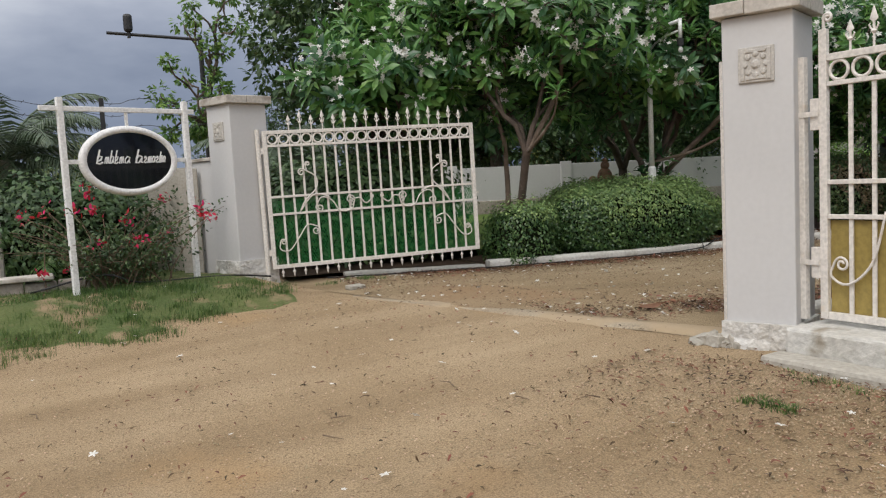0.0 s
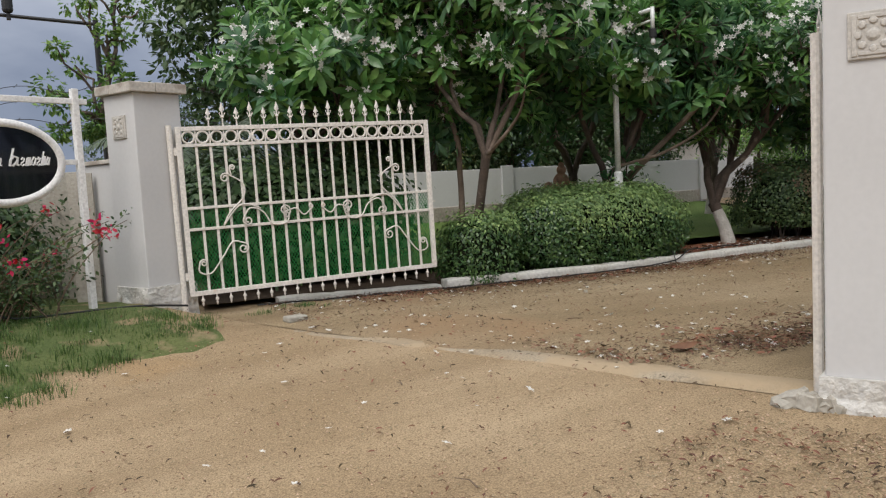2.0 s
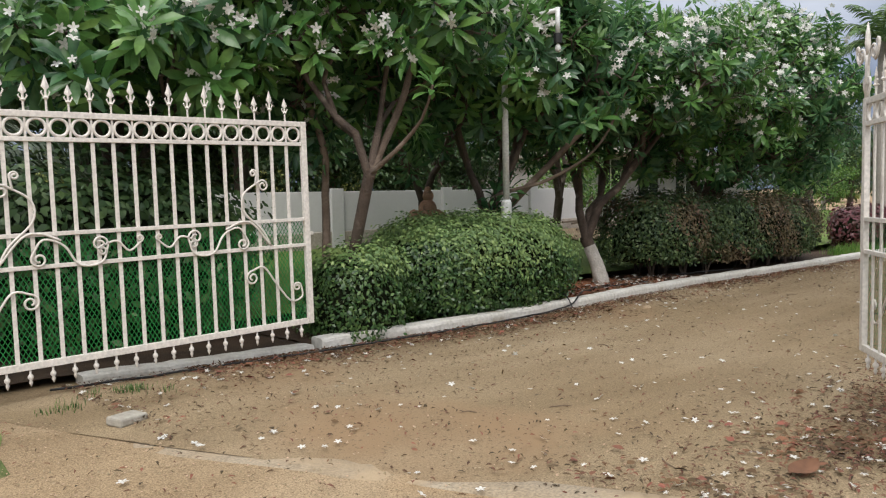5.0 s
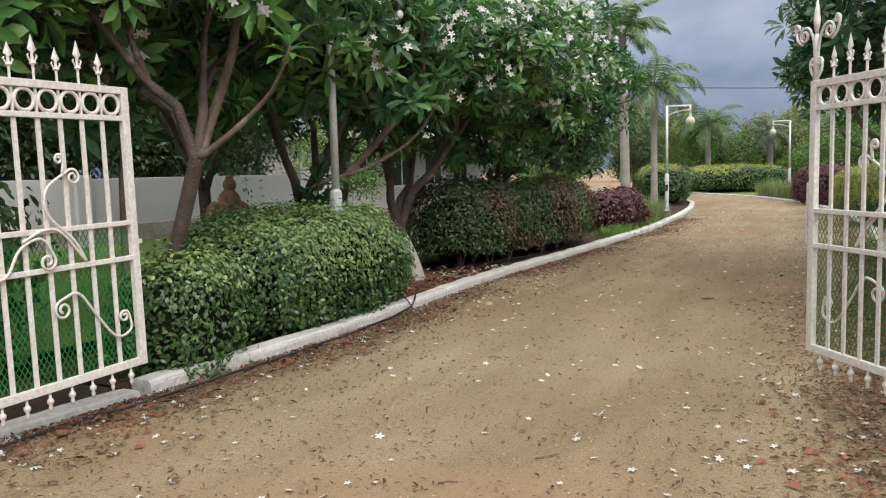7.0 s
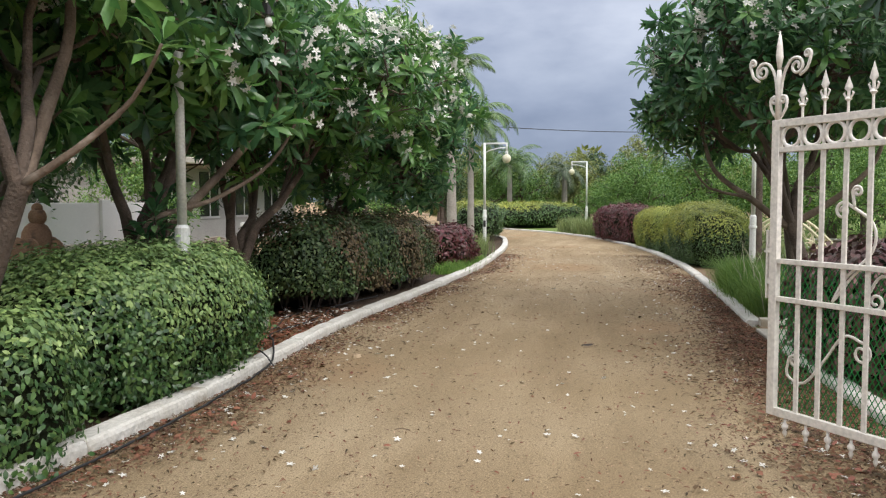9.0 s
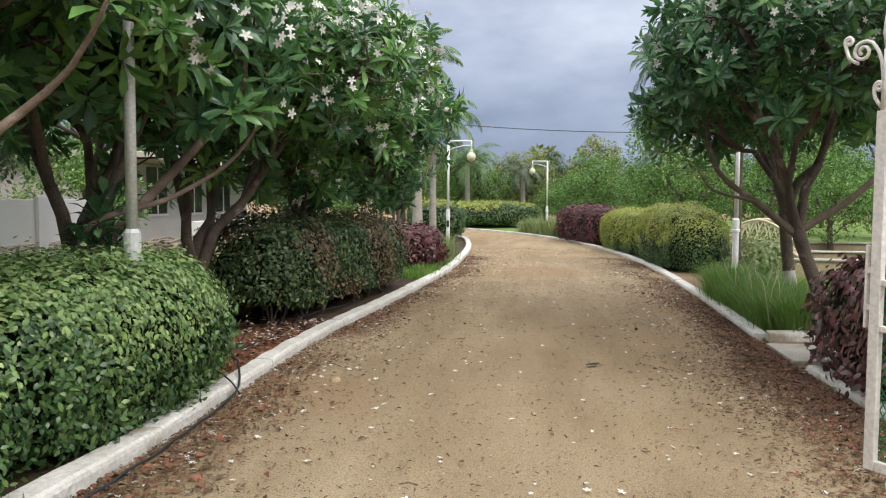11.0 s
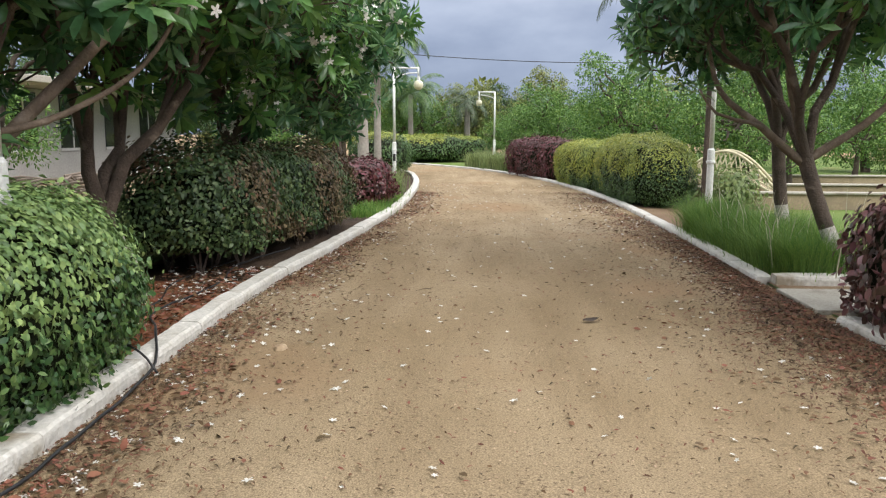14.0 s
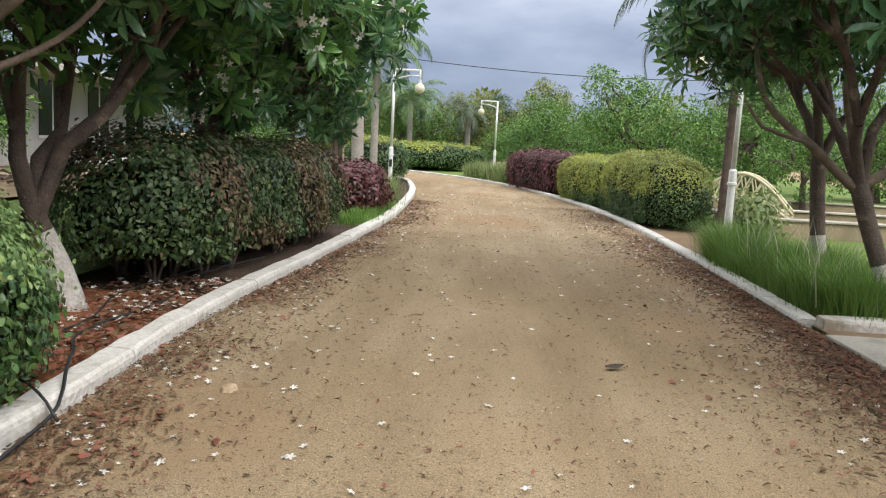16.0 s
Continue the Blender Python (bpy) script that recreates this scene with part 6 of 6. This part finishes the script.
# black hose along the kerb and over it
hose = smooth_line([(2.4, 10.6, 0.43), (4.0, 10.56, 0.385), (5.2, 10.54, 0.36), (6.76, 10.53, 0.335), (7.6, 10.55, 0.33), (8.31, 10.59, 0.33), (8.8, 10.63, 0.37), (9.05, 10.73, 0.455), (9.33, 10.85, 0.465), (9.7, 11.02, 0.42), (10.2, 11.2, 0.40), (11.4, 11.1, 0.39), (12.6, 11.25, 0.39), (14, 11.0, 0.38)], 0.12)
hose = [(p[0], p[1] + 0.02 * noise.noise((p[0] * 3, 0, 1)), p[2] + 0.008 * noise.noise((p[0] * 4, 2, 1))) for p in hose]
tagged(Acc().tube(hose, 0.010, 6).part("hose", M_BLACK, smooth=True), "black irrigation hose lying along the kerb and over it", "hose")
h2 = smooth_line([(8.7, 10.58, 0.33), (8.78, 10.72, 0.44), (8.9, 10.95, 0.46), (8.6, 11.2, 0.40)], 0.06)
tagged(Acc().tube(h2, 0.008, 6).part("hose", M_BLACK, smooth=True), "short black hose end over the kerb", "hose")
h3 = smooth_line([(9.0, 11.0, 0.38), (9.7, 11.35, 0.38), (10.6, 11.35, 0.39), (11.5, 11.55, 0.39), (13, 11.4, 0.38)], 0.1)
tagged(Acc().tube(h3, 0.009, 6).part("hose", M_BLACK, smooth=True), "black hose lying on the red soil", "hose")
cab = smooth_line([(-1.2, 10.2, 0.62), (-0.4, 10.05, 0.78), (0.0, 10.0, 0.66), (0.7, 10.12, 0.64), (1.15, 10.2, 0.62), (1.6, 10.35, 0.55)], 0.1)
tagged(Acc().tube(cab, 0.012, 5).part("cable", M_BLACK, smooth=True), "black cable sagging along the wall foot", "cable")

# statue on the lawn: plain seated shape with side figures
st_ = Acc()
for x, y, z, rx, ry, rz_ in ((0, 0, 0.25, 0.42, 0.3, 0.25), (0, 0, 0.68, 0.27, 0.22, 0.32), (0, -0.03, 1.08, 0.16, 0.16, 0.17), (0, -0.03, 1.24, 0.1, 0.1, 0.1), (-0.5, 0, 0.36, 0.22, 0.2, 0.36), (0.48, 0, 0.34, 0.2, 0.2, 0.32), (0.3, -0.1, 0.5, 0.14, 0.14, 0.2), (-0.28, -0.1, 0.5, 0.14, 0.14, 0.2)):
    st_.lathe([(max(0.01, rx * math.cos(t)), rz_ * math.sin(t)) for t in np.linspace(-1.5, 1.5, 9)], 12, Matrix.Translation((x, y, z)))
st_.lathe([(0.55, -1.4), (0.55, 0.02)], 16)
tagged(st_.part("statue", M_TERRA, smooth=True, m=pose(8.25, 12.8, 1.24) @ Matrix.Scale(0.52, 4)), "weathered terracotta statue on the lawn behind the hedge", "statue")

# branches stacked on the lawn
bp = Acc()
for k in range(40):
    r = random.Random(k + 300)
    x, y = 18.2 + r.uniform(-1.1, 1.1), 15.9 + r.uniform(-0.6, 0.6)
    a, L = r.uniform(-0.5, 0.5), r.uniform(0.6, 1.5)
    z = 0.78 + 0.3 * r.random()
    bp.tube([(x - L / 2 * math.cos(a), y - L / 2 * math.sin(a), z), (x, y, z + 0.05), (x + L / 2 * math.cos(a), y + L / 2 * math.sin(a), z + r.uniform(-0.08, 0.08))], [0.03, 0.025, 0.015], 5)
tagged(bp.part("branch_pile", M_BRANCHCUT), "pile of cut dry branches on the lawn", "branch pile", kind="stuff")

# house behind the trees
hs = thing("house", "grey low house behind the trees with dark openings", "house", (27.5, 20.5, 0.55), 0)
Acc().box(-5, 7, 0, 5, 0, 2.5, 0.02).part("wall", M_GREYWALL, hs)
Acc().box(-5.5, 7.5, -1.6, 5.5, 2.51, 2.68, 0.02).part("roof", M_CONC, hs)
for x in (-4, -1.5, 1.2, 3.8):
    wv_ = Acc().box(x, x + 1.3, -0.03, 0.02, 0.9, 2.4, 0.005).part("window", M_DARK, hs)
    Acc().box(x - 0.06, x + 1.36, -0.045, -0.028, 0.82, 0.89).part("sill", M_WHITE, wv_)
    Acc().box(x + 0.62, x + 0.68, -0.045, -0.028, 0.9, 2.4).part("mullion", M_STEEL, wv_)
Acc().box(-4.6, 2.4, -3.1, -2.9, -0.1, 0.78, 0.02).part("plinth_wall", M_WHITE, hs)

# pond wall and arched bridge
pd = thing("pond_wall", "tan plastered pond edge with a pale coping", "pond wall", (0, 0, 0), 0, "", "structure")
for i, (x0, x1, y0, y1) in enumerate(((21.1, 21.35, -6, 3.3), (21.36, 29, 3.05, 3.3), (28.75, 29, -6, 3.04), (24.0, 24.2, -6, 1.8))):
    Acc().box(x0, x1, y0, y1, 0.2, 0.62, 0.01).part("wall", M_PONDWALL, pd)
    Acc().box(x0 - 0.05, x1 + 0.05, y0 - 0.05, y1 + 0.05, 0.623 + 0.004 * i, 0.665 + 0.004 * i, 0.008).part("coping", M_CONC, pd)
br = thing("garden_bridge", "small arched bridge with cream lattice rails", "bridge", (23.5, 2.5, 0.5), 68)
for side_y in (-0.6, 0.6):
    arc = [(-1.15 + 2.3 * k / 20, side_y, 0.15 + 0.85 * math.sin(math.pi * k / 20)) for k in range(21)]
    low = [(-1.15 + 2.3 * k / 20, side_y, 0.02 + 0.42 * math.sin(math.pi * k / 20)) for k in range(21)]
    Acc().tube(arc, 0.035, 7).part("top_rail", M_ARCH, br, smooth=True)
    Acc().tube(low, 0.03, 7).part("bottom_rail", M_ARCH, br, smooth=True)
    for k in range(1, 19, 2):
        Acc().tube([low[k], arc[k + 1]], 0.018, 5).part("lattice_bar", M_ARCH, br)
        Acc().tube([low[k + 1], arc[k - 1]], 0.018, 5).part("lattice_bar", M_ARCH, br)
V = [(-1.15 + 2.3 * k / 20, y, 0.0 + 0.42 * math.sin(math.pi * k / 20)) for k in range(21) for y in (-0.57, 0.57)]
put("deck", V, [(2 * k, 2 * k + 2, 2 * k + 3, 2 * k + 1) for k in range(20)], M_PONDWALL, br)
shrub("shrub", "pale yellow-green reeds by the bridge", "shrub", (20.7, 3.2, 0.33), (0.6, 0.45, 0.42), 0, M_GRASSP, 1500, 0.12, 41, p=2.2, lump=0.2, loose=0.15, core=0.4)


# ---- what has fallen on the ground ----
V, F = ribbon([(15.2 + 0.9 * k, 15.2 - 0.05 * k) for k in range(12)], [(16.0 + 0.9 * k, 17.4) for k in range(12)], 6, lawn_z, 0.07, 0.02)
tagged(put("bare_ground", V, F, M_DRIVE, smooth=True), "bare sandy patch on the lawn by the house", "bare ground", kind="structure")
sh = thing("plumeria_shoot", "low young plumeria shoots beside the lamp post", "shrub", (8.75, 11.75, 0.4))
for k in range(6):
    r = random.Random(k + 800)
    tip = (r.uniform(-0.4, 0.5), r.uniform(-0.3, 0.3), r.uniform(0.95, 1.5))
    Acc().tube([(0, 0, -0.05), (tip[0] * 0.4, tip[1] * 0.4, tip[2] * 0.6), tip], [0.016, 0.013, 0.01], 6).part("stem", M_BARK, sh)
    put_mesh("leaf_whorl", ROSETTE_MESH[k], sh, pose(*tip, r.uniform(-25, 25), r.uniform(-25, 25), r.uniform(0, 360)) @ Matrix.Scale(1.25, 4))


def litter(name, label, tv, tf, n, size, mat_, seed, place, flat=0.25, lift=0.012, category="litter"):
    rng = np.random.default_rng(seed)
    P = np.array([place(rng) for _ in range(n)])
    P = np.c_[P, gz(P[:, 0], P[:, 1]) + lift + 0.028 * (inward(P[:, 0], P[:, 1]) > 0.3)]
    up = np.c_[rng.normal(0, flat, (n, 2)), np.ones(n)]
    V, F = strewn(tv, tf, P, frames_xz(rng.normal(size=(n, 3)) * np.array([1, 1, 0.1]), up), size * rng.uniform(0.5, 1.3, n))
    return tagged(put(name, V, F, mat_), label, category, kind="stuff")


def on_drive(rng):
    while True:
        x = 2.5 + 27 * rng.random() ** 1.5
        lo, hi = float(np.interp(x, KRX, KRY)), float(np.interp(x, KLX, KLY))
        v = rng.random()
        y = lo + (hi - lo) * v
        # wheels keep the middle cleaner
        if inward(x, y) > 0.2 and rng.random() < 0.35 + 2.6 * (v - 0.5) ** 2:
            return x, y


def by_kerbs(rng):
    while True:
        x = 3.5 + 22 * rng.random() ** 1.3
        lo, hi = float(np.interp(x, KRX, KRY)), float(np.interp(x, KLX, KLY))
        y = hi - abs(rng.normal(0, 0.35)) if rng.random() < 0.5 else lo + abs(rng.normal(0, 0.55)) - 0.0
        if inward(x, y) > 0.3 and noise.noise((x * 0.8, y * 1.2, 2)) > rng.normal(-0.12, 0.2):
            return x, y


def right_drift(rng):
    while True:
        x = rng.normal(10.0, 3.2)
        y = float(np.interp(x, KRX, KRY)) + abs(rng.normal(0, 0.45 if x < 11 else 0.3))
        if inward(x, y) > 1.0:
            return x, y


def outside_road(rng):
    while True:
        x, y = rng.uniform(-3, 4.6), rng.uniform(0.5, 10.2)
        if inward(x, y) < 0.2:
            return x, y


def near_step(rng):
    while True:
        u, v = rng.uniform(-0.5, 2.2), abs(rng.normal(0, 0.9))
        x, y = 3.85 + 0.19 * u - 0.98 * v, 4.3 - 0.98 * u - 0.19 * v
        if inward(x, y) < -0.35:
            return x, y


def on_bed(rng):
    x = rng.uniform(9.3, 12.5)
    return x, float(np.interp(x, KLX, KLY)) + 0.2 + abs(rng.normal(0.3, 0.35))


litter("fallen_leaves", "small brown dry leaves drifted along the kerbs", THIN_V, SMALL_F, 26000, 0.038, M_DEADD, 71, by_kerbs, 0.45, 0.017)
litter("fallen_leaves", "drift of dark dry leaves beside the gate leaf", THIN_V, SMALL_F, 14000, 0.046, M_DEADD, 72, right_drift, 0.45, 0.017)
litter("fallen_leaves", "scattered dry leaf bits on the driveway", THIN_V, SMALL_F, 11000, 0.038, M_DEADD, 73, on_drive, 0.4, 0.018)
litter("fallen_leaves", "scattered dry leaf bits on the approach road", THIN_V, SMALL_F, 2400, 0.045, M_DEADD, 74, outside_road, 0.25, 0.03)
litter("fallen_leaves", "curled brown dry leaves lying along the kerbs", SMALL_V, SMALL_F, 2600, 0.06, M_DEAD, 84, by_kerbs, 0.45, 0.02)
litter("fallen_leaves", "single curled brown leaves on the driveway", SMALL_V, SMALL_F, 420, 0.055, M_DEAD, 85, on_drive, 0.4, 0.02)
litter("fallen_flowers", "white plumeria flowers fallen on the driveway", FLOWER_V, FLOWER_F, 800, 0.024, M_PETAL, 75, on_drive)
litter("fallen_flowers", "white plumeria flowers fallen by the kerb", FLOWER_V, FLOWER_F, 850, 0.024, M_PETAL, 76, by_kerbs)
litter("fallen_flowers", "a few white flowers on the approach road", FLOWER_V, FLOWER_F, 110, 0.028, M_PETAL, 77, outside_road, 0.25, 0.03)
b1 = litter("fallen_flowers", "white flowers fallen on the red soil", FLOWER_V, FLOWER_F, 170, 0.032, M_PETAL, 78, on_bed, 0.3, 0.1)
b2 = litter("fallen_leaves", "dry leaves on the red soil", SMALL_V, SMALL_F, 1400, 0.065, M_DEAD, 79, on_bed, 0.4, 0.1)
PEB_V = [(0.5, 0, -0.1), (0, 0.45, -0.1), (-0.5, 0, -0.1), (0, -0.45, -0.1), (0.05, 0.03, 0.32)]
PEB_F = [(0, 1, 4), (1, 2, 4), (2, 3, 4), (3, 0, 4)]
litter("pebbles", "fine gravel and pebbles on the driveway", PEB_V, PEB_F, 9000, 0.014, M_PEBBLE, 80, on_drive, 0.3, 0.004)
litter("pebbles", "coarse gravel on the approach road", PEB_V, PEB_F, 14000, 0.014, M_PEBBLE, 81, outside_road, 0.3, 0.012)
litter("pebbles", "loose gravel by the side step", PEB_V, PEB_F, 8000, 0.0125, M_PEBBLE, 82, near_step, 0.3, 0.012)
litter("fallen_leaves", "dark leaf bits blown against the side step and pillar", THIN_V, SMALL_F, 1100, 0.045, M_DEADD, 83, near_step, 0.3, 0.03)


def big_leaf(at, rz, L, label, mt=None):
    nv = 10
    V, F = [], []
    for i in range(nv + 1):
        t = i / nv
        w = 0.24 * L * math.sin(math.pi * min(1, t * 0.97 + 0.03)) ** 0.8
        for s in (-1, 0, 1):
            V.append((t * L - L / 2, s * w, 0.01 + 0.05 * L * abs(s) + 0.12 * L * (t - 0.5) ** 2 * 4 * 0.4))
    for i in range(nv):
        for k in range(2):
            F.append((i * 3 + k, i * 3 + k + 1, i * 3 + k + 4, i * 3 + k + 3))
    return tagged(put("dry_leaf", V, F, mt or M_DEAD, m=pose(at[0], at[1], float(gz(*at)) + 0.045, 8, -4, rz), smooth=True), label, "leaf")


big_leaf((4.4, 5.97), -10, 0.24, "curled brown leaf lying inside the gate")
big_leaf((10.42, 7.56), -70, 0.15, "curled dark leaf lying on the driveway", M_DARKLEAF)
tagged(Acc().lathe([(0.02, -0.03), (0.075, -0.01), (0.06, 0.012), (0.02, 0.022)], 9).part("stone", M_PEBBLE, m=pose(9.47, 9.97, 0.30) @ Matrix.Diagonal((1, 0.7, 1, 1))), "pale stone lying near the kerb", "stone")
tagged(Acc().box(-0.11, 0.11, -0.07, 0.07, -0.03, 0.03, 0.015).part("stone", M_CONC, m=pose(2.5, 9.44, 0.42, 3, 2, 20)), "flat grey stone near the gate", "stone")
for k in range(26):
    r = random.Random(k + 500)
    if k < 12:
        x, y = r.uniform(-1.5, 4), r.uniform(1.2, 7)
    else:
        x, y = r.uniform(4, 12), r.uniform(6, 10.4)
    a, L = r.uniform(0, 6.28), r.uniform(0.06, 0.2)
    z = float(gz(x, y)) + 0.03
    tagged(Acc().tube([(x, y, z), (x + L * 0.5 * math.cos(a), y + L * 0.5 * math.sin(a), z + 0.008), (x + L * math.cos(a + 0.25), y + L * math.sin(a + 0.25), z)], [0.005, 0.004, 0.0025], 5).part("twig", M_TWIG), "thin dry twig on the sand", "twig", "fallen twigs")
